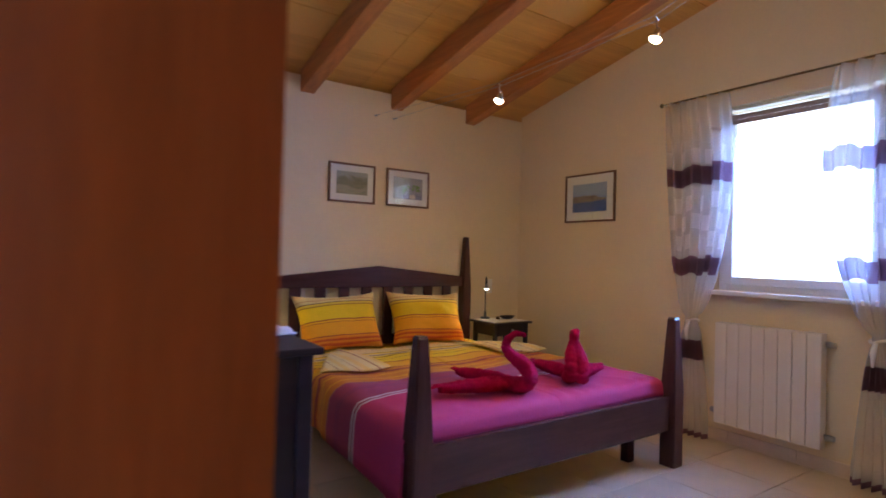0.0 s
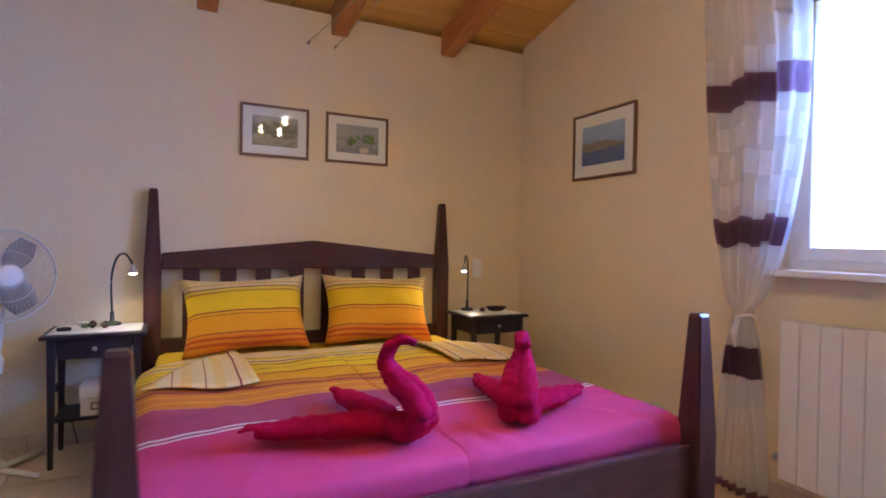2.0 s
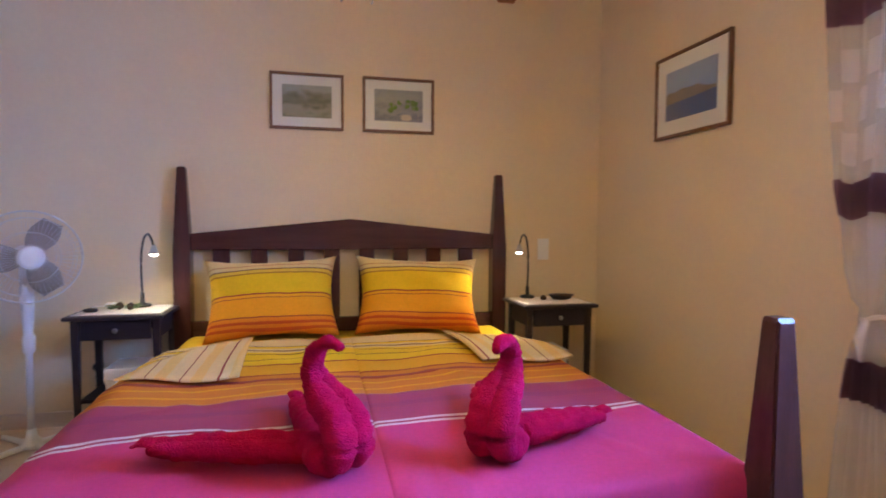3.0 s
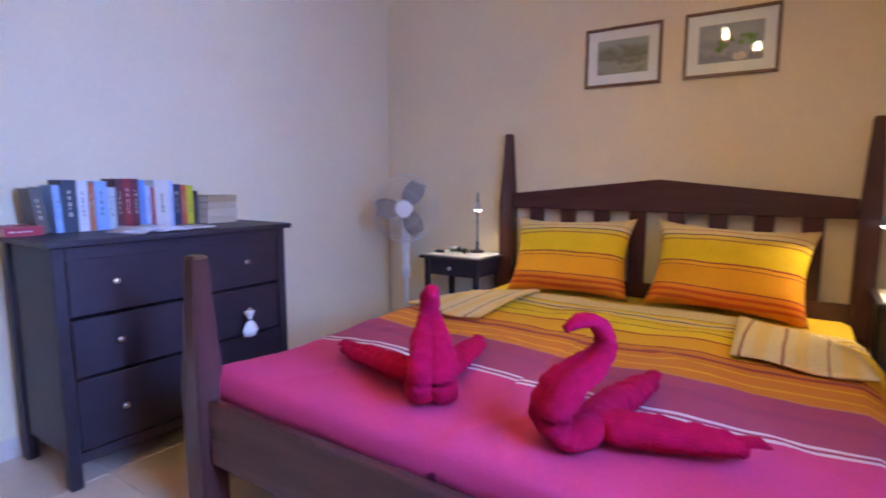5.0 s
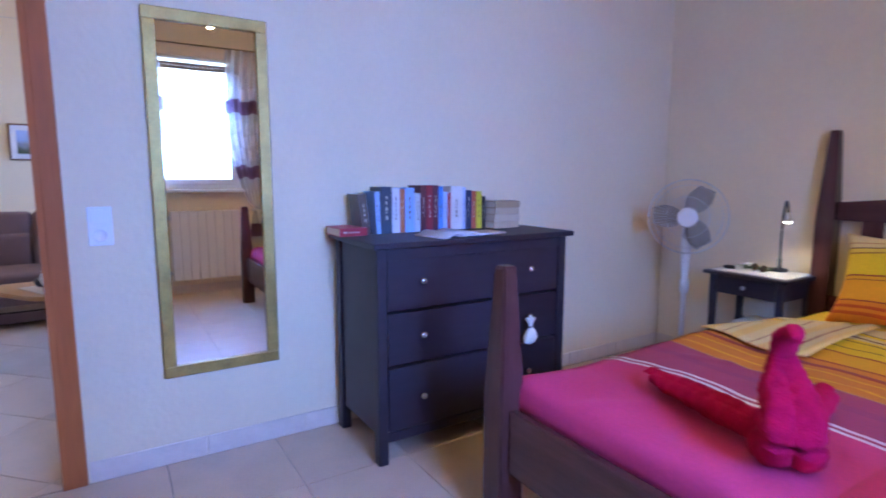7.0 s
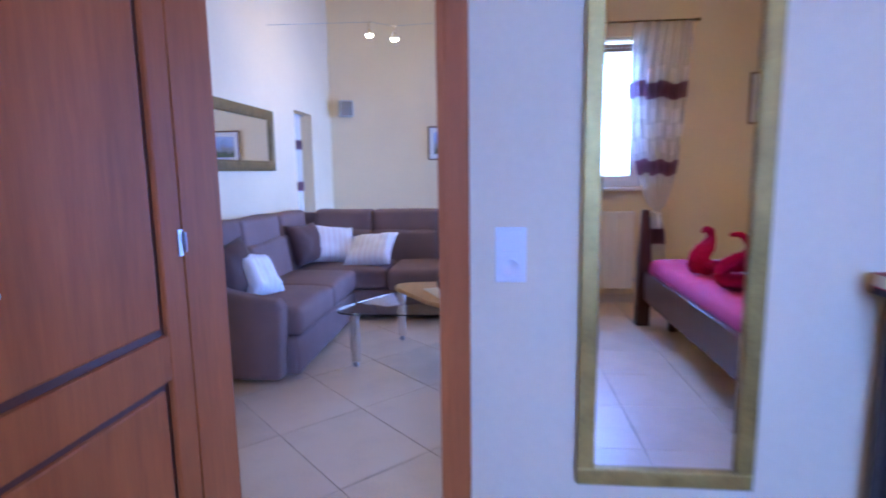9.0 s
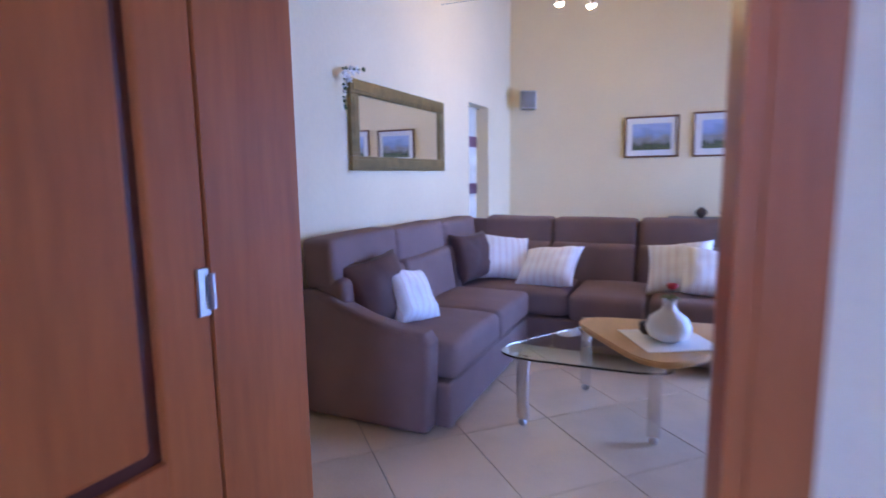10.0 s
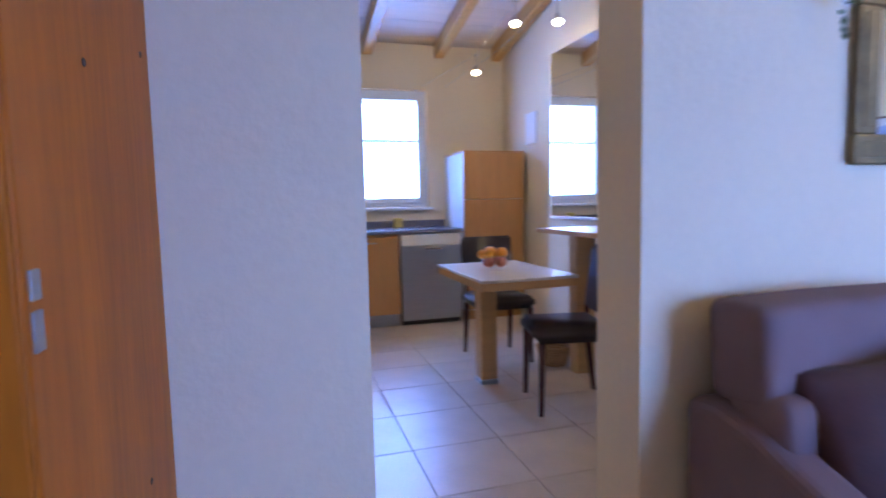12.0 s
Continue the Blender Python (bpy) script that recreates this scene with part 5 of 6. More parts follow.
def curtain(yc, flip, label):
    """A tied-back curtain: full above, gathered at the knot, loose to the floor."""
    t = thing("curtain", (3.925, yc, 0), label, "curtain", "curtains at the bedroom window")
    rows_z = [2.462 - 2.45 * k / 98 for k in range(99)]

    def outline(z):
        if z > 1.25:
            k = (z - 1.25) / 1.2
            return -0.20 + 0.03 * (1 - k) - 0.05 * k, 0.20 + 0.07 * math.sin(k * 3) + 0.03 * k
        if z > 0.88:
            k = (z - 0.88) / 0.37
            e = k ** 0.6
            return -0.06 - 0.11 * e, 0.035 + 0.165 * e
        if z > 0.8:
            return -0.045, 0.03
        k = min(1, (0.8 - z) / 0.7)
        return -0.05 - 0.10 * k ** 0.7, 0.04 + 0.09 * k ** 0.7

    n = 90

    def point(i, z):
        lo, hi = outline(z)
        u = i / n
        amp = 0.028 if z > 1.25 else 0.03
        if 0.75 < z < 0.95:
            amp = 0.022
        fold = amp * math.sin(u * 2 * math.pi * 6.5 + 0.6 * math.sin(z * 2 + u * 5)) + 0.012 * math.sin(u * 31 + z * 3)
        step = 0.012 * math.tanh(3 * math.sin(u * 17 + 1.0)) + 0.022 * u if 1.0 < z < 2.2 else 0.0
        return Vector((fold, flip * (lo + (hi - lo) * u), z + step))

    def strip(z0, z1, push, i0=0, i1=n):
        zs = [z1 + (z0 - z1) * k / max(2, int((z0 - z1) / 0.025)) for k in range(max(2, int((z0 - z1) / 0.025)) + 1)]
        bm = bmesh.new()
        rows = [[bm.verts.new(point(i, z) - Vector((push, 0, 0))) for i in range(i0, i1 + 1)] for z in zs]
        for a, b in zip(rows, rows[1:]):
            for i in range(i1 - i0):
                bm.faces.new((a[i], a[i + 1], b[i + 1], b[i]))
        return bm

    part("voile", strip(2.462, 0.015, 0), VOILE, t, "sheer white voile", True)
    for z0, z1 in ((1.955, 1.82), (1.29, 1.165), (0.70, 0.56), (0.045, 0.01)):
        part("dark_band", strip(z0, z1, 0.003), DARKBAND, t, "dark brown sewn band", True)
    k = 0
    for z0 in (2.08, 1.74, 1.60, 1.46):
        for i0 in range(k % 2 * 9, n - 8, 18):
            part("woven_square", strip(z0, z0 - 0.11, 0.0025, i0, i0 + 9), PALEBAND, t, "", True)
        k += 1
    bm = bmesh.new()
    tube(bm, [(0.036 * math.cos(a), 0.047 * math.sin(a) - 0.006, 0.845 + 0.01 * math.sin(2 * a)) for a in [i * 2 * math.pi / 20 for i in range(21)]], 0.008, 8)
    tube(bm, [(-0.045, 0, 0.84), (-0.055, 0.01, 0.78), (-0.04, 0.015, 0.70)], [0.012, 0.016, 0.006], 8)
    part("tie", bm, CLOTH, t, "cream tie band", True)
    return t


curtain(2.125, -1, "sheer white curtain with dark brown bands, tied back")
curtain(1.015, 1, "sheer white curtain with dark brown bands, tied back")


# ---- spots ----
def spot_lamp(at, rz, tilt, label, drop=0.09, group="spotlights on the bedroom cable"):
    """A small halogen spot on a short stem: at is the bulb's place."""
    t = thing("spotlight", at, label, "spotlight", group, rz)
    bm = bmesh.new()
    tube(bm, [(0, 0, 0.02), (0, 0, drop)], 0.004, 8)
    bx(bm, -0.03, 0.03, -0.004, 0.004, drop - 0.004, drop + 0.004, 0.001)
    part("stem", bm, CHROME, t)
    turn = Matrix.Rotation(radians(tilt), 4, "X")
    bm = bmesh.new()
    lathe(bm, [(0.008, 0.04), (0.014, 0.032), (0.018, 0.01), (0.029, -0.016), (0.027, -0.016), (0.012, 0.012)], 20, (0, 0, 0), turn)
    part("reflector", bm, CHROME, t, "metal reflector cup", True)
    bm = bmesh.new()
    lathe(bm, [(0.0, -0.005), (0.024, -0.006), (0.031, -0.016), (0.025, -0.028), (0.012, -0.035), (0, -0.037)], 18, (0, 0, 0), turn)
    part("bulb", bm, BULBGLOW, t, "lit halogen bulb", True)
    return t


SPOTS = [(2.43, 2.58, 2.29), (2.56, 1.53, 2.39), (2.47, 0.74, 2.55)]
for i, p in enumerate(SPOTS):
    spot_lamp(p, 20, 18, "small lit halogen spotlight hanging on the cable")
    bulb_light("spot_light", (p[0], p[1], p[2] - 0.055), (6.5, 7, 4.2)[i])
    beam = bpy.data.lights.new("spot_beam", "SPOT")
    beam.energy, beam.color, beam.shadow_soft_size = (10, 15, 14)[i], BULB, 0.025
    beam.spot_size, beam.spot_blend = radians(132), 0.85
    ob = new("spot_beam", beam)
    ob.matrix_world = look((p[0], p[1], p[2] - 0.06), ((2.6, 3.25, 0.5), (2.5, 2.3, 0.5), (2.75, 1.9, 0.5))[i])
cable = thing("lighting_cable", (2.4, N - 0.02, 2.46), "pair of thin tension cables carrying the spotlights", "cable")
for dx in (-0.09, 0.09):
    bm = bmesh.new()
    pts = [(dx, 0, 0)] + [(p[0] - 2.4 + dx * 0.3, p[1] - N + 0.02, p[2] + 0.09 - 2.46) for p in SPOTS] + [(0.9 + dx, -4.80, 0.18)]
    tube(bm, pts, 0.0018, 5)
    part("wire", bm, STEEL, cable)
    bm = bmesh.new()
    tube(bm, [(dx, 0.018, 0.0), (dx, -0.05, -0.005)], [0.008, 0.004], 8)
    part("wall_hook", bm, STEEL, cable)


# ---- living room ----
sofa = thing("corner_sofa", (-2.3, -0.6, 0), "taupe fabric corner sofa with high segmented backs", "sofa")
SX, SY = -2.3, -0.6


def soft_block(x0, x1, y0, y1, z0, z1, r, crown=0.0, seed=0):
    """An upholstered block with round edges and a slightly full face."""
    bm = bmesh.new()
    bx(bm, x0 - SX, x1 - SX, y0 - SY, y1 - SY, z0, z1)
    bmesh.ops.bevel(bm, geom=bm.edges[:], offset=r, segments=4, profile=0.6, affect="EDGES")
    bmesh.ops.subdivide_edges(bm, edges=[e for e in bm.edges if e.calc_length() > 0.25], cuts=6, use_grid_fill=True)
    cx, cy = (x0 + x1) / 2 - SX, (y0 + y1) / 2 - SY
    for v in bm.verts:
        if v.co.z > z1 - 0.002:
            v.co.z += crown * max(0, 1 - ((v.co.x - cx) / (x1 - x0) * 2) ** 2) * max(0, 1 - ((v.co.y - cy) / (y1 - y0) * 2) ** 2)
        v.co += Vector((0, 0, noise.noise(v.co * 4 + Vector((seed, 0, 0))) * 0.006))
    return bm


def back_block(x0, x1, y0, y1, z0, z1, lean, along, seed):
    """A back cushion that leans away and rolls over at its top."""
    bm = soft_block(x0, x1, y0, y1, z0, z1, 0.045, 0, seed)
    for v in bm.verts:
        k = max(0, (v.co.z - z0) / (z1 - z0))
        if along == "x":
            v.co.y -= lean * k
        else:
            v.co.x -= lean * k
    return bm


part("base", soft_block(-2.56, -1.22, -1.2, -0.47, 0.03, 0.25, 0.02), SOFA, sofa, "", True)
part("base", soft_block(-3.22, -2.56, -1.2, 0.82, 0.03, 0.25, 0.02), SOFA, sofa, "", True)
for a, b in ((-1.93, -1.25), (-2.56, -1.94)):
    part("seat_cushion", soft_block(a, b, -1.0, -0.455, 0.255, 0.43, 0.05, 0.025, a), SOFA, sofa, "", True)
part("seat_cushion", soft_block(-3.12, -2.57, -1.0, -0.20, 0.255, 0.43, 0.05, 0.02, 3), SOFA, sofa, "", True)
for a, b in ((-0.19, 0.30), (0.31, 0.80)):
    part("seat_cushion", soft_block(-3.12, -2.51, a, b, 0.255, 0.43, 0.05, 0.025, b), SOFA, sofa, "", True)
for i, (a, b) in enumerate(((-1.82, -1.16), (-2.5, -1.83), (-3.12, -2.51))):
    part("backrest", back_block(a, b, -1.13, -0.95, 0.32, 0.72, 0.06, "x", i), SOFA, sofa, "", True)
    part("headrest", back_block(a, b, -1.24, -1.05, 0.66, 0.92 - 0.015 * i, 0.02, "x", i + 5), SOFA, sofa, "rolled top of the back", True)
for i, (a, b) in enumerate(((-1.0, -0.45), (-0.44, 0.18), (0.19, 0.80))):
    part("backrest", back_block(-3.22, -3.05, a, b, 0.32, 0.70, 0.06, "y", i + 2), SOFA, sofa, "", True)
    part("headrest", back_block(-3.34, -3.16, a, b, 0.64, 0.885, 0.02, "y", i + 8), SOFA, sofa, "rolled top of the back", True)


def arm(outline, lo, hi, axis):
    bm = bmesh.new()
    if axis == "x":
        prism(bm, [(p - SY, z) for p, z in outline], lo - SX, hi - SX, "x")
    else:
        prism(bm, [(p - SX, z) for p, z in outline], lo - SY, hi - SY, "y")
    edges = [e for e in bm.edges if e.calc_face_angle(0) > 0.9]
    bmesh.ops.bevel(bm, geom=edges, offset=0.035, segments=4, profile=0.5, affect="EDGES")
    return bm


part("armrest", arm([(-1.28, 0.02), (-0.545, 0.02), (-0.525, 0.46), (-0.56, 0.505), (-0.72, 0.525), (-0.86, 0.555), (-0.98, 0.60), (-1.08, 0.645), (-1.18, 0.665), (-1.28, 0.655)], -1.25, -1.12, "x"), SOFA, sofa, "sloping upholstered arm")
part("armrest", arm([(-3.3, 0.02), (-2.50, 0.02), (-2.48, 0.44), (-2.52, 0.49), (-2.72, 0.51), (-2.9, 0.54), (-3.1, 0.62), (-3.3, 0.64)], 0.82, 0.98, "y"), SOFA, sofa, "sloping upholstered arm")
part("back_panel", soft_block(-3.41, -3.368, -1.2, 0.82, 0.02, 0.85, 0.012), SOFA, sofa)
part("back_panel", soft_block(-3.30, -1.26, -1.28, -1.205, 0.02, 0.62, 0.02), SOFA, sofa)


def sofa_cushion(at, size, turn, mat, label, seed):
    c = thing("cushion", at, label, "cushion", "cushions on the sofa", turn[2])
    b = part("cushion_cover", cushion_mesh(size, size * 0.98, 0.15, 14, 0.09, seed), mat, c, "", True)
    b.matrix_basis = pose(0, 0, 0, turn[0], turn[1], 0)
    return c


sofa_cushion((-1.55, -0.95, 0.45), 0.34, (-22, 4, 186), CUSHION_BROWN, "dark brown velvet cushion leaning in the sofa corner", 1)
sofa_cushion((-1.40, -0.86, 0.45), 0.40, (-26, -8, 160), CUSHION_BROWN, "dark brown velvet cushion behind a white one", 2)
sofa_cushion((-1.505, -0.76, 0.44), 0.34, (-34, 10, 166), CUSHION_WHITE, "white cushion with thin beige stripes", 3)
sofa_cushion((-2.66, -0.86, 0.45), 0.38, (-20, 0, 160), CUSHION_BROWN, "dark brown velvet cushion in the sofa corner", 4)
sofa_cushion((-2.78, -0.70, 0.44), 0.40, (-36, 8, 122), CUSHION_WHITE, "white cushion with thin beige stripes", 5)
sofa_cushion((-2.66, -0.40, 0.44), 0.44, (-58, -6, 84), CUSHION_WHITE, "white cushion with thin beige stripes", 6)
sofa_cushion((-2.74, 0.48, 0.44), 0.42, (-42, -8, 84), CUSHION_WHITE, "white cushion with thin beige stripes", 7)
sofa_cushion((-2.66, 0.68, 0.44), 0.40, (-46, 10, 100), CUSHION_WHITE, "white cushion with thin beige stripes", 8)


# coffee table
def rounded(points, r, n=8):
    """A closed outline through corner points, with round corners."""
    out = []
    m = len(points)
    for i in range(m):
        p0, p, p1 = Vector(points[i - 1]), Vector(points[i]), Vector(points[(i + 1) % m])
        a, b = p + (p0 - p).normalized() * r, p + (p1 - p).normalized() * r
        for k in range(n + 1):
            t = k / n
            q = a * (1 - t) ** 2 + p * 2 * t * (1 - t) + b * t * t
            out.append((q.x, q.y))
    return out


tb = thing("coffee_table", (-1.8, 0.3, 0), "two-level coffee table with wooden top, glass leaf and chrome legs", "coffee table")
TX, TY = -1.8, 0.3
bm = bmesh.new()
prism(bm, rounded([(-1.93 - TX, -0.10 - TY), (-1.18 - TX, 0.44 - TY), (-2.06 - TX, 0.98 - TY)], 0.3), 0.425, 0.452, "z")
bmesh.ops.bevel(bm, geom=[e for e in bm.edges if e.calc_face_angle(0) > 1.2], offset=0.006, segments=2, affect="EDGES")
part("wooden_top", bm, BEECH, tb, "rounded triangular beech top")
bm = bmesh.new()
prism(bm, rounded([(-1.40 - TX, -0.42 - TY), (-1.42 - TX, 0.60 - TY), (-2.25 - TX, 0.10 - TY)], 0.32), 0.348, 0.358, "z")
glass_leaf = part("glass_leaf", bm, TABLEGLASS, tb, "rounded clear glass lower leaf")
glass_leaf.visible_shadow = False
for x, y, top, a in ((-1.455, -0.185, 0.348, 75), (-1.50, 0.41, 0.425, 90), (-2.015, 0.02, 0.425, 80), (-2.10, 0.68, 0.425, 100)):
    bm = bmesh.new()
    bx(bm, -0.03, 0.03, -0.012, 0.012, 0.035, top, 0.004)
    lg = part("leg", bm, CHROME, tb)
    lg.matrix_basis = pose(x - TX, y - TY, 0, 0, 0, a)
    bm = bmesh.new()
    lathe(bm, [(0.010, -0.012), (0.0175, -0.010), (0.0175, 0.010), (0.010, 0.012)], 14, (0, 0, 0.018), TURNED)
    bx(bm, -0.010, 0.010, -0.008, 0.008, 0.02, 0.04)
    part("castor", bm, STEEL, lg, "small castor")
nap = thing("table_napkin", (-1.64, 0.45, 0.4525), "white cloth napkin under the vase", "napkin", "", 28)
bm = bmesh.new()
bx(bm, -0.17, 0.17, -0.17, 0.17, 0, 0.004, 0.001)
part("cloth", bm, CLOTH, nap)
vase = thing("vase", (-1.62, 0.45, 0.457), "round white vase with a single red rose", "vase")
bm = bmesh.new()
lathe(bm, [(0.045, 0), (0.085, 0.02), (0.10, 0.06), (0.085, 0.105), (0.04, 0.14), (0.026, 0.165), (0.032, 0.19), (0.028, 0.19), (0.022, 0.165), (0.035, 0.138), (0, 0.12)], 28)
part("vase_body", bm, PLASTIC, vase, "", True)
bm = bmesh.new()
tube(bm, [(0, 0, 0.13), (0.006, 0, 0.2), (0, 0.01, 0.235)], 0.003, 6)
for a in range(5):
    tube(bm, [(0, 0, 0.195), (0.03 * math.cos(a * 1.3), 0.03 * math.sin(a * 1.3), 0.205), (0.05 * math.cos(a * 1.3), 0.05 * math.sin(a * 1.3), 0.195)], [0.003, 0.012, 0.002], 6, 0.25)
part("stem", bm, GREEN, vase, "green stem with leaves")
bm = bmesh.new()
for k in range(4):
    lathe(bm, [(0.004, -0.012), (0.022 - 0.005 * k, 0.0), (0.026 - 0.006 * k, 0.014), (0.02 - 0.005 * k, 0.02)], 9, (0, 0.01, 0.245), Matrix.Rotation(k, 4, "Z"))
part("rose", bm, ROSE, vase, "red rose bloom", True)
bowl = thing("small_pot", (-1.70, 0.36, 0.457), "small dark pot beside the vase", "pot")
bm = bmesh.new()
lathe(bm, [(0.03, 0), (0.042, 0.02), (0.044, 0.05), (0.036, 0.055), (0, 0.05)], 18)
part("pot_body", bm, DRESSER, bowl, "", True)

# wall mirror above the sofa
lm = thing("wall_mirror", (-2.335, S, 1.255), "wide mirror in a dark bronze frame above the sofa", "mirror")
mw, mh, mt = 1.30, 0.525, 0.085
for a, b, c, d in ((-mw / 2, mw / 2, 0, mt), (-mw / 2, mw / 2, mh - mt, mh), (-mw / 2, -mw / 2 + mt, mt, mh - mt), (mw / 2 - mt, mw / 2, mt, mh - mt)):
    bm = bmesh.new()
    bx(bm, a, b, 0.001, 0.03, c, d, 0.006)
    bx(bm, a + 0.02, b - 0.02, 0.028, 0.036, c + 0.02, d - 0.02, 0.003)
    part("frame_bar", bm, BRONZE, lm)
bm = bmesh.new()
bx(bm, -mw / 2 + mt + 0.0005, mw / 2 - mt - 0.0005, 0.002, 0.014, mt + 0.0005, mh - mt - 0.0005)
part("mirror_glass", bm, MIRROR, lm)
gar = thing("flower_garland", (-1.66, S + 0.045, 1.79), "small garland of white flowers and leaves on the mirror corner", "garland")
rnd = random.Random(21)
for name, mat, n, r in (("flowers", CLOTH, 7, 0.024), ("leaves", GREEN, 22, 0.02)):
    bm = bmesh.new()
    for i in range(n):
        t = rnd.random()
        c = Vector((-0.13 + 0.19 * t + rnd.uniform(-0.02, 0.02), rnd.uniform(-0.008, 0.012), 0.035 - 0.02 * t)) if i % 2 else Vector((0.055 + rnd.uniform(-0.02, 0.02), rnd.uniform(-0.008, 0.012), 0.03 - 0.26 * t))
        for k in range(5 if name == "flowers" else 1):
            a = k * 1.257 + rnd.random()
            d = Vector((math.cos(a), 0.35, math.sin(a)))
            tube(bm, [c, c + d * r * 0.6, c + d * r * 1.3], [r * 0.2, r * 0.45, r * 0.1], 6, 0.4)
    part(name, bm, mat, gar, "", True)

spkr = thing("loudspeaker", (-4.8, -1.12, 1.90), "small silver-grey loudspeaker mounted on the wall", "loudspeaker", "", 25)
box_part("bracket", spkr, BLACK, 0.0, 0.05, -0.02, 0.02, 0.06, 0.10, 0.002)
box_part("cabinet", spkr, STEEL, 0.045, 0.16, -0.08, 0.08, -0.01, 0.18, 0.008)
box_part("speaker_grille", spkr, material("grey_speaker_mesh", (0.20, 0.19, 0.185), 0.6, fine=300, bump=0.3), 0.158, 0.166, -0.068, 0.068, 0.005, 0.165, 0.003, "silver-grey metal grille")
picture((-4.799, 0.148, 1.365), 90, 0.50, 0.40, FIELD, "dark framed landscape photograph on the living room wall", 0.055, 0.018, FRAMEWOOD, "framed pictures in the living room")
picture((-4.799, 0.80, 1.36), 90, 0.56, 0.42, FIELD, "dark framed photograph of a field under blue sky", 0.06, 0.018, FRAMEWOOD, "framed pictures in the living room")

cab = thing("low_bookcase", (-4.6, 1.05, 0), "low black-brown bookcase with books behind the sofa", "bookcase")
box_part("top", cab, DRESSER, -0.2, 0.17, -0.72, 0.72, 0.765, 0.79, 0.004)
for y in (-0.70, 0.0, 0.70):
    box_part("upright", cab, DRESSER, -0.19, 0.15, y - 0.011, y + 0.011, 0, 0.7645, 0.002)
for z in (0.03, 0.28, 0.56):
    for a in (-0.689, 0.011):
        box_part("shelf", cab, DRESSER, -0.19, 0.15, a, a + 0.678, z, z + 0.02, 0.002)
box_part("drawer", cab, DRESSER, -0.18, 0.16, -0.68, -0.02, 0.655, 0.755, 0.003)
box_part("drawer", cab, DRESSER, -0.18, 0.16, 0.02, 0.68, 0.655, 0.755, 0.003)
for i, (y, th, hh, c, nm) in enumerate(((0.50, 0.03, 0.21, (0.60, 0.50, 0.05), "yellow"), (0.535, 0.03, 0.20, (0.65, 0.62, 0.60), "white"), (0.57, 0.04, 0.21, (0.40, 0.10, 0.10), "red"), (0.615, 0.03, 0.18, (0.20, 0.25, 0.35), "blue"), (0.65, 0.035, 0.2, (0.55, 0.5, 0.42), "beige"))):
    b = book((-4.47, y, 0.3005), th, hh, 0.14, c, 80 + i, 0, nm + " book on the low bookcase shelf")
    b["group"] = "books in the low bookcase"
pc = thing("pine_cone", (-4.58, 0.62, 0.7905), "large brown pine cone on the bookcase", "decoration")
bm = bmesh.new()
for k in range(8):
    r = 0.055 * math.sin(math.pi * (k + 1.2) / 9.4)
    lathe(bm, [(r * 0.4, 0.0), (r, 0.009), (r * 0.92, 0.015), (r * 0.3, 0.018)], 11, (0, 0, k * 0.012), Matrix.Rotation(k * 0.4, 4, "Z"))
part("scales", bm, CONE, pc)
gl = thing("glass_dish", (-4.55, 0.88, 0.7905), "clear glass dish with green leaves on the bookcase", "dish")
bm = bmesh.new()
lathe(bm, [(0.04, 0), (0.09, 0.02), (0.12, 0.06), (0.116, 0.06), (0.086, 0.024), (0, 0.008)], 24)
part("dish_glass", bm, GLASS, gl, "", True)
bm = bmesh.new()
for i in range(14):
    a = i * 2.4
    r = 0.012 + 0.005 * i
    tube(bm, [(r * math.cos(a), r * math.sin(a), 0.03), (r * 1.3 * math.cos(a), r * 1.3 * math.sin(a), 0.045), (r * 1.5 * math.cos(a), r * 1.5 * math.sin(a), 0.038)], [0.004, 0.012, 0.003], 6, 0.4)
part("leaves", bm, GREEN, gl, "", True)

nook = thing("curtain", (-3.88, S - 0.10, 0.6), "narrow white curtain with dark bands in the window recess", "curtain", "", 0)
for z0, z1, mat, name, push in ((0.0, 1.25, VOILE, "voile", 0), (0.88, 0.98, DARKBAND, "dark_band", 0.004), (0.44, 0.54, DARKBAND, "dark_band", 0.004)):
    bm = bmesh.new()
    rows = [[bm.verts.new((-0.12 + 0.18 * i / 30, 0.014 * math.sin(i * 1.25) + push, z)) for i in range(31)] for z in (z0, (z0 + z1) / 2, z1)]
    for a, b in zip(rows, rows[1:]):
        for i in range(30):
            bm.faces.new((a[i], a[i + 1], b[i + 1], b[i]))
    part(name, bm, mat, nook, "", True)
bm = bmesh.new()
tube(bm, [(-0.235, 0, 1.25), (0.275, 0, 1.25)], 0.006, 8)
part("rod", bm, BRONZE, nook)

for p in ((-3.0, -0.38, 2.42), (-3.0, -0.16, 2.38)):
    spot_lamp(p, 90, 20, "small lit halogen spotlight in the living room", 0.09, "spotlights in the living room")
    bulb_light("spot_light", (p[0], p[1], p[2] - 0.045), 14)
lc = thing("lighting_cable", (-3.0, -1.29, 2.5), "thin tension cable carrying the living room spotlights", "cable")
bm = bmesh.new()
tube(bm, [(0, 0, 0.02), (0, 0.91, 0.01), (0, 1.13, -0.03), (0, 4.28, 0.05)], 0.002, 5)
part("wire", bm, STEEL, lc)

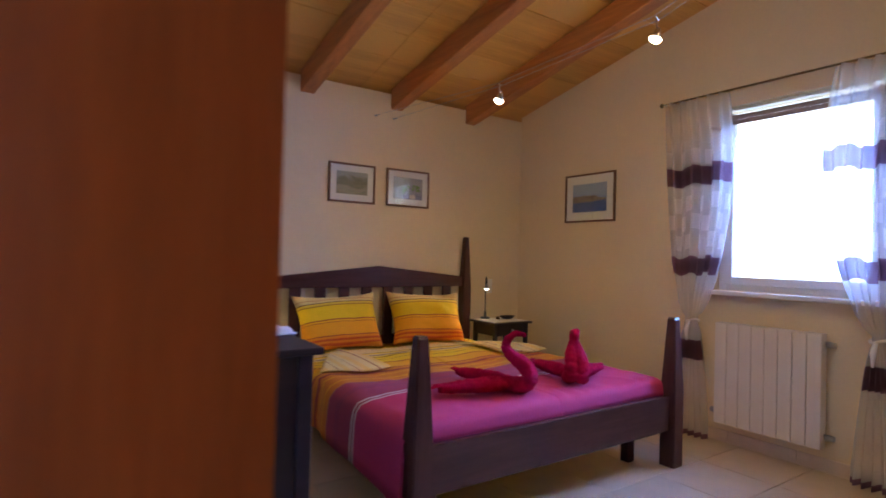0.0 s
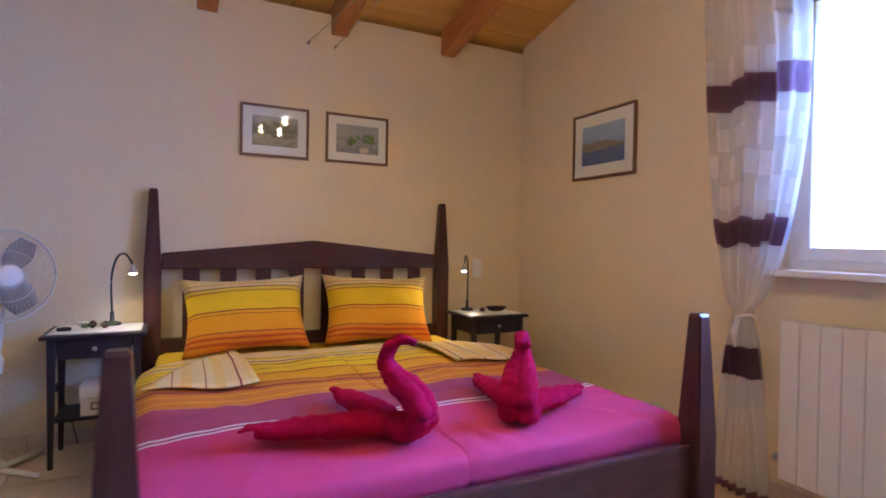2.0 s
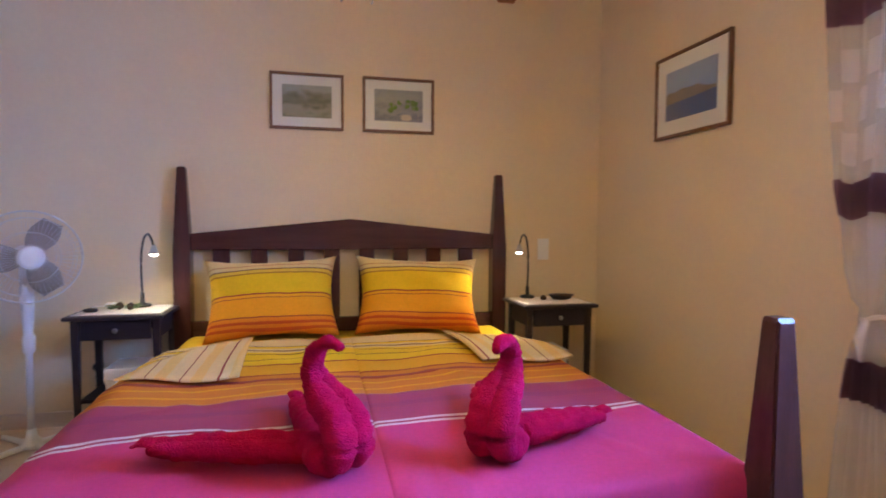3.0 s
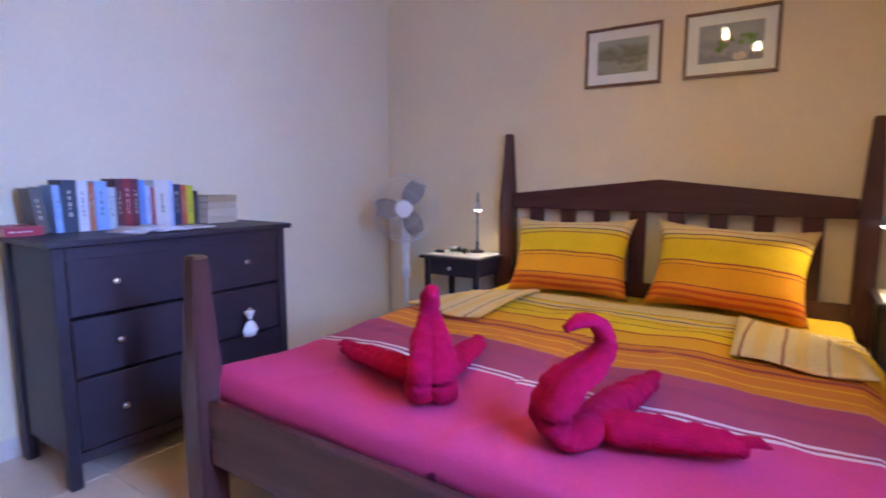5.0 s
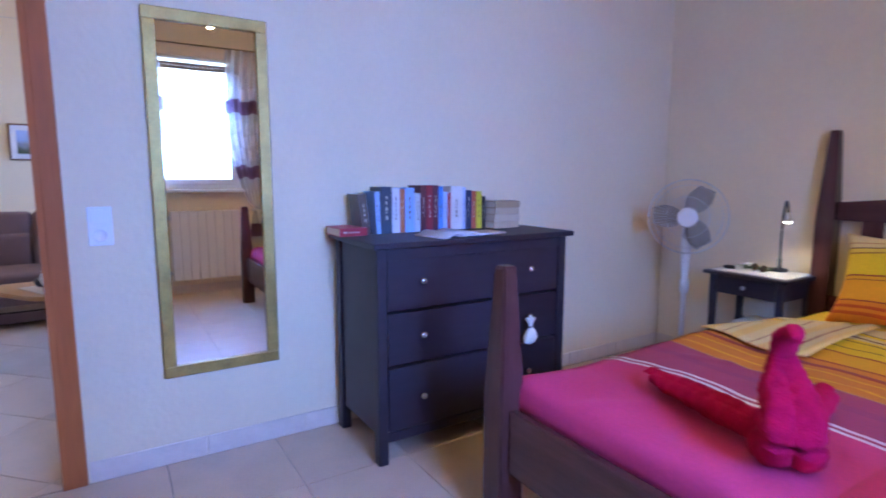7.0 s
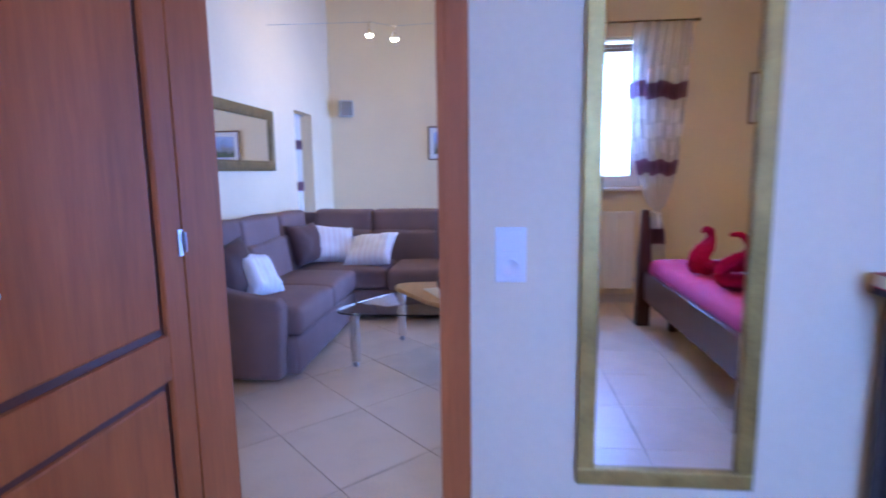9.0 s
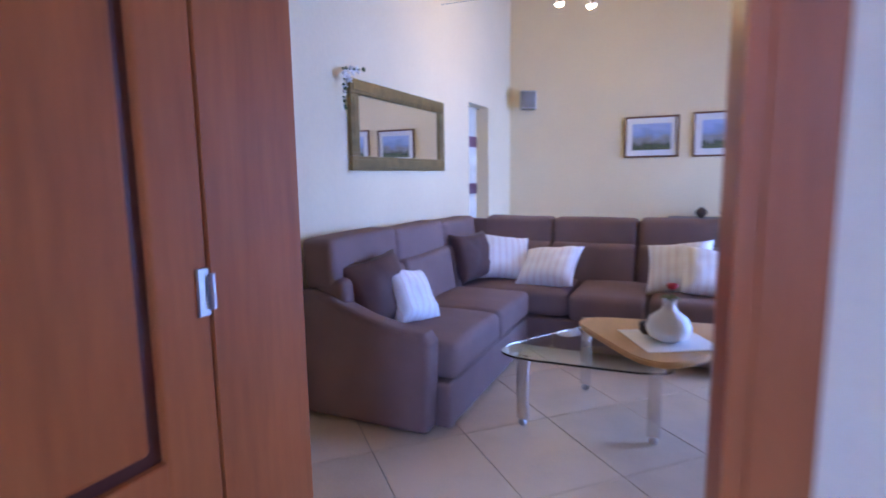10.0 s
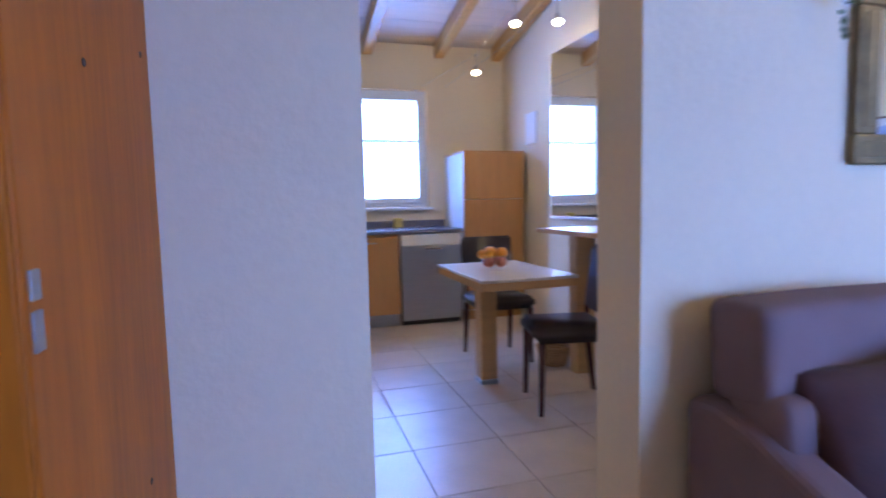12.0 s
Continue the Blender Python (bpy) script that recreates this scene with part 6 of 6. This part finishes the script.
# ---- kitchen ----
counter = thing("worktop", (-1.0, -5.4, 0), "dark grey granite kitchen worktop below the window", "worktop")
box_part("slab", counter, GRANITE, -0.80, 1.58, -0.298, 0.32, 0.885, 0.92, 0.004)
box_part("upstand", counter, GRANITE, -0.80, 1.58, -0.298, -0.278, 0.921, 0.99, 0.003)
for x0, x1 in ((-1.175, -0.62), (-0.615, 0.0), (0.005, 0.58)):
    k = thing("base_cabinet", ((x0 + x1) / 2, -5.4, 0), "honey-coloured wooden kitchen base cabinet", "cabinet", "kitchen base cabinets")
    w = (x1 - x0) / 2 - 0.002
    box_part("body", k, KITCHENWOOD, -w, w, -0.29, 0.278, 0.12, 0.884, 0.002)
    d = box_part("door", k, KITCHENWOOD, -w + 0.003, w - 0.003, 0.28, 0.298, 0.125, 0.86, 0.003)
    box_part("handle", d, STEEL, -0.06, 0.06, 0.299, 0.312, 0.80, 0.812, 0.003)
    box_part("plinth", k, STEEL, -w, w, 0.20, 0.23, 0, 0.119, 0.002)
dwm = thing("dishwasher", (-1.485, -5.4, 0), "brushed steel dishwasher under the worktop", "dishwasher")
box_part("body", dwm, STEEL, -0.298, 0.298, -0.29, 0.28, 0.09, 0.88, 0.002)
dd = box_part("door", dwm, STEEL, -0.295, 0.295, 0.281, 0.30, 0.05, 0.765, 0.004)
box_part("handle", dd, CHROME, -0.10, 0.06, 0.30, 0.318, 0.725, 0.742, 0.003)
box_part("control_panel", dwm, WHITE, -0.295, 0.295, 0.281, 0.302, 0.77, 0.876, 0.004, "pale control panel")
box_part("plinth", dwm, BLACK, -0.29, 0.29, 0.22, 0.25, 0, 0.089, 0.002)
tall = thing("tall_cabinet", (-2.135, -5.4, 0), "tall honey-coloured wooden cabinet with two doors", "cabinet")
box_part("body", tall, WHITE, -0.315, 0.315, -0.29, 0.279, 0.10, 1.645, 0.003, "white carcass side")
for a, b in ((0.11, 1.19), (1.195, 1.645)):
    box_part("door", tall, KITCHENWOOD, -0.313, 0.313, 0.28, 0.30, a, b, 0.003)
box_part("cornice", tall, KITCHENWOOD, -0.32, 0.32, -0.29, 0.305, 1.646, 1.662, 0.003)
box_part("plinth", tall, KITCHENWOOD, -0.31, 0.31, 0.2, 0.23, 0, 0.099, 0.002)
soap = thing("dish_sponge", (-1.27, -5.60, 0.9205), "yellow sponge on the worktop below the window", "sponge")
SPONGE = material("yellow_sponge", (0.62, 0.50, 0.14), 0.9, vary=0.3, scale=40, fine=200, bump=0.6)
box_part("sponge_block", soap, SPONGE, -0.045, 0.045, -0.03, 0.03, 0, 0.10, 0.008)

kt = thing("kitchen_table", (-1.415, -3.22, 0), "small pale-topped kitchen table on a square wooden column", "table")
box_part("tabletop", kt, TABLEWHITE, -0.29, 0.29, -0.43, 0.43, 0.735, 0.752, 0.003)
box_part("edge_frame", kt, BEECH, -0.285, 0.285, -0.425, 0.425, 0.69, 0.734, 0.004)
box_part("column", kt, BEECH, 0.0, 0.11, -0.19, -0.08, 0.03, 0.689, 0.005)
box_part("foot_plate", kt, STEEL, -0.004, 0.114, -0.194, -0.076, 0.0, 0.029, 0.003)
fb = thing("fruit_bowl", (-1.36, -3.18, 0.7525), "clear glass bowl filled with oranges and apples", "bowl")
bm = bmesh.new()
lathe(bm, [(0.04, 0), (0.045, 0.006), (0.085, 0.045), (0.112, 0.10), (0.108, 0.10), (0.080, 0.048), (0.04, 0.012), (0, 0.010)], 28)
gb = part("bowl_glass", bm, sheer("thin_bowl_glass", (0.90, 0.91, 0.93), 0.93), fb, "", True)
gb.visible_shadow = False
ORANGE_PEEL = material("orange_peel", (0.86, 0.33, 0.008), 0.45, vary=0.15, scale=12, fine=160, bump=0.3)
APPLE = material("red_apple_skin", (0.66, 0.14, 0.05), 0.3, vary=0.4, scale=10, fine=60, bump=0.02)
for x, y, z, r, m in ((-0.03, 0.02, 0.052, 0.036, APPLE), (0.038, -0.01, 0.052, 0.036, APPLE), (0.0, -0.042, 0.058, 0.034, APPLE), (-0.045, -0.01, 0.105, 0.038, ORANGE_PEEL), (0.035, 0.02, 0.112, 0.038, ORANGE_PEEL), (0.015, -0.045, 0.112, 0.036, ORANGE_PEEL), (0.075, -0.012, 0.10, 0.032, ORANGE_PEEL)):
    bm = bmesh.new()
    lathe(bm, [(0.0, -0.90 * r)] + [(r * math.sin(k * math.pi / 12), -r * math.cos(k * math.pi / 12) * 0.95) for k in range(2, 11)] + [(0.0, 0.86 * r)], 18)
    f = part("fruit", bm, m, fb, "orange" if m is ORANGE_PEEL else "red apple", True)
    f.location = (x, y, z)


def dining_chair(at, rz, label):
    """A leather chair; own space: front looks along -y."""
    t = thing("dining_chair", at, label, "chair", "chairs at the kitchen table", rz)
    bm = bmesh.new()
    bx(bm, -0.215, 0.215, -0.22, 0.21, 0.40, 0.485)
    bmesh.ops.bevel(bm, geom=bm.edges[:], offset=0.025, segments=3, affect="EDGES")
    part("seat", bm, LEATHER, t, "", True)
    bm = bmesh.new()
    bx(bm, -0.205, 0.205, 0.17, 0.21, 0.52, 0.90)
    bmesh.ops.bevel(bm, geom=bm.edges[:], offset=0.015, segments=3, affect="EDGES")
    for v in bm.verts:
        v.co.y += (v.co.z - 0.5) * 0.14
    part("backrest", bm, LEATHER, t, "", True)
    for x in (-0.18, 0.18):
        for y, top in ((-0.185, 0.40), (0.185, 0.40)):
            bm = bmesh.new()
            tube(bm, [(x * 1.04, y + (0.05 if y > 0 else -0.01), 0), (x, y, top)], [0.014, 0.021], 8)
            part("leg", bm, WENGE, t)
        bm = bmesh.new()
        bx(bm, x - 0.012, x + 0.012, 0.178, 0.20, 0.44, 0.56, 0.003)
        part("back_support", bm, WENGE, t)
    return t


dining_chair((-1.66, -2.86, 0), 78, "dark brown leather dining chair tucked in at the table")
dining_chair((-1.64, -3.84, 0), 178, "dark brown leather dining chair at the table's far end")

km = thing("wall_mirror", (-2.28, -3.83, 1.04), "large wall mirror with a wide wooden side board in the kitchen", "mirror")
bm = bmesh.new()
bx(bm, 0.004, 0.014, -0.34, 0.36, 0.0, 1.3, 0.002)
part("mirror_glass", bm, MIRROR, km)
box_part("side_board", km, KITCHENWOOD, 0.001, 0.03, 0.362, 0.52, -0.02, 1.42, 0.004)
box_part("bottom_trim", km, WHITE, 0.001, 0.022, -0.34, 0.36, -0.022, -0.001, 0.003)
bar = thing("wall_shelf", (-2.28, -3.05, 0.955), "light wooden shelf on a post below the kitchen mirror", "shelf")
box_part("board", bar, BEECH, 0.002, 0.50, -0.42, 0.35, 0.0, 0.03, 0.004)
box_part("post", bar, BEECH, 0.16, 0.30, -0.33, -0.23, -0.955, -0.001, 0.004)
basket = thing("basket", (-1.95, -3.55, 0), "small woven basket on the floor under the shelf", "basket")
bm = bmesh.new()
for k in range(7):
    tube(bm, [((0.085 + 0.006 * k) * math.cos(a * math.pi / 10), (0.085 + 0.006 * k) * math.sin(a * math.pi / 10), 0.012 + 0.02 * k) for a in range(21)], 0.011, 6)
lathe(bm, [(0, 0.002), (0.09, 0.002), (0.09, 0.012), (0, 0.012)], 16)
WICKER = material("wicker", (0.40, 0.22, 0.09), 0.7, vary=0.35, scale=30, fine=140, bump=0.5)
part("weave", bm, WICKER, basket, "", True)
for p in ((-1.59, -3.36, 2.3), (-1.84, -3.27, 2.3), (-1.645, -4.23, 2.2)):
    spot_lamp(p, 0, 10, "small lit halogen spotlight in the kitchen", 0.12, "spotlights in the kitchen")
    bulb_light("spot_light", (p[0], p[1], p[2] - 0.05), 8)
kc = thing("lighting_cable", (-1.7, -1.52, 2.44), "thin tension cables carrying the kitchen spotlights", "cable")
for dx in (-0.14, 0.11):
    bm = bmesh.new()
    tube(bm, [(dx, 0.02, 0), (dx, -1.8, -0.02), (dx * 0.5, -2.72, -0.12), (dx, -4.18, -0.06)], 0.002, 5)
    part("wire", bm, STEEL, kc)
kc2 = thing("notice_board", (-2.498, -5.0, 1.72), "small pale notice board on the kitchen wall", "notice board")
box_part("board", kc2, MAT, 0.001, 0.015, -0.12, 0.12, 0, 0.3, 0.003)


# ---- floor tiles, piece by piece ----
def clip(poly, keep):
    """The part of a convex outline on the inner side of a list of lines (a, b, c): a x + b y <= c."""
    for a, b, c in keep:
        out = []
        for i, p in enumerate(poly):
            q = poly[(i + 1) % len(poly)]
            dp, dq = a * p[0] + b * p[1] - c, a * q[0] + b * q[1] - c
            if dp <= 0:
                out.append(p)
            if dp * dq < 0:
                k = dp / (dp - dq)
                out.append((p[0] + (q[0] - p[0]) * k, p[1] + (q[1] - p[1]) * k))
        poly = out
        if len(poly) < 3:
            return []
    return poly


FLOOR = bpy.data.objects["floor"]
TILE_MESHES = {}


def lay_tiles(area, size, turn, origin):
    """Tiles of a room: area x0, x1, y0, y1; size along and across; turned by degrees; joints of 4 mm."""
    x0, x1, y0, y1 = area
    keep = [(-1, 0, -x0), (1, 0, x1), (0, -1, -y0), (0, 1, y1)]
    c, s = math.cos(radians(turn)), math.sin(radians(turn))
    reach = int(7 / min(size))
    for i in range(-reach, reach):
        for j in range(-reach, reach):
            u, v, g = i * size[0], j * size[1], 0.002
            quad = [(u + g, v + g), (u + size[0] - g, v + g), (u + size[0] - g, v + size[1] - g), (u + g, v + size[1] - g)]
            quad = [(origin[0] + c * a - s * b, origin[1] + s * a + c * b) for a, b in quad]
            poly = clip(quad, keep)
            if len(poly) < 3:
                continue
            mx, my = sum(p[0] for p in poly) / len(poly), sum(p[1] for p in poly) / len(poly)
            local = [(p[0] - mx, p[1] - my) for p in poly]
            key = tuple(round(k, 3) for p in local for k in p)
            if key not in TILE_MESHES:
                n = len(local)
                if max(abs(a) for a, _ in local) < 0.01 or max(abs(b) for _, b in local) < 0.01:
                    continue
                verts = [(a, b, -0.0065) for a, b in local] + [(a, b, -0.0012) for a, b in local] + [(a * 0.993, b * 0.993, 0.0) for a, b in local]
                faces = [tuple(range(2 * n, 3 * n))]
                for r in (0, n):
                    faces += [(r + k, r + (k + 1) % n, r + n + (k + 1) % n, r + n + k) for k in range(n)]
                me = bpy.data.meshes.new("floor_tile")
                me.from_pydata(verts, [], faces)
                me.materials.append(TILE)
                TILE_MESHES[key] = me
            ob = new("floor_tile", TILE_MESHES[key])
            ob.location = (mx, my, 0)
            ob.parent = FLOOR


lay_tiles((W, E, -0.75, N), (0.45, 0.45), 0, (0.38, 1.36))
lay_tiles((-4.8, W, S, 3.0), (0.585, 0.45), 45, (-0.85, 0.0))
lay_tiles((-2.5, 0.6, -5.7, S), (0.44, 0.435), 0, (-0.67, -2.552))
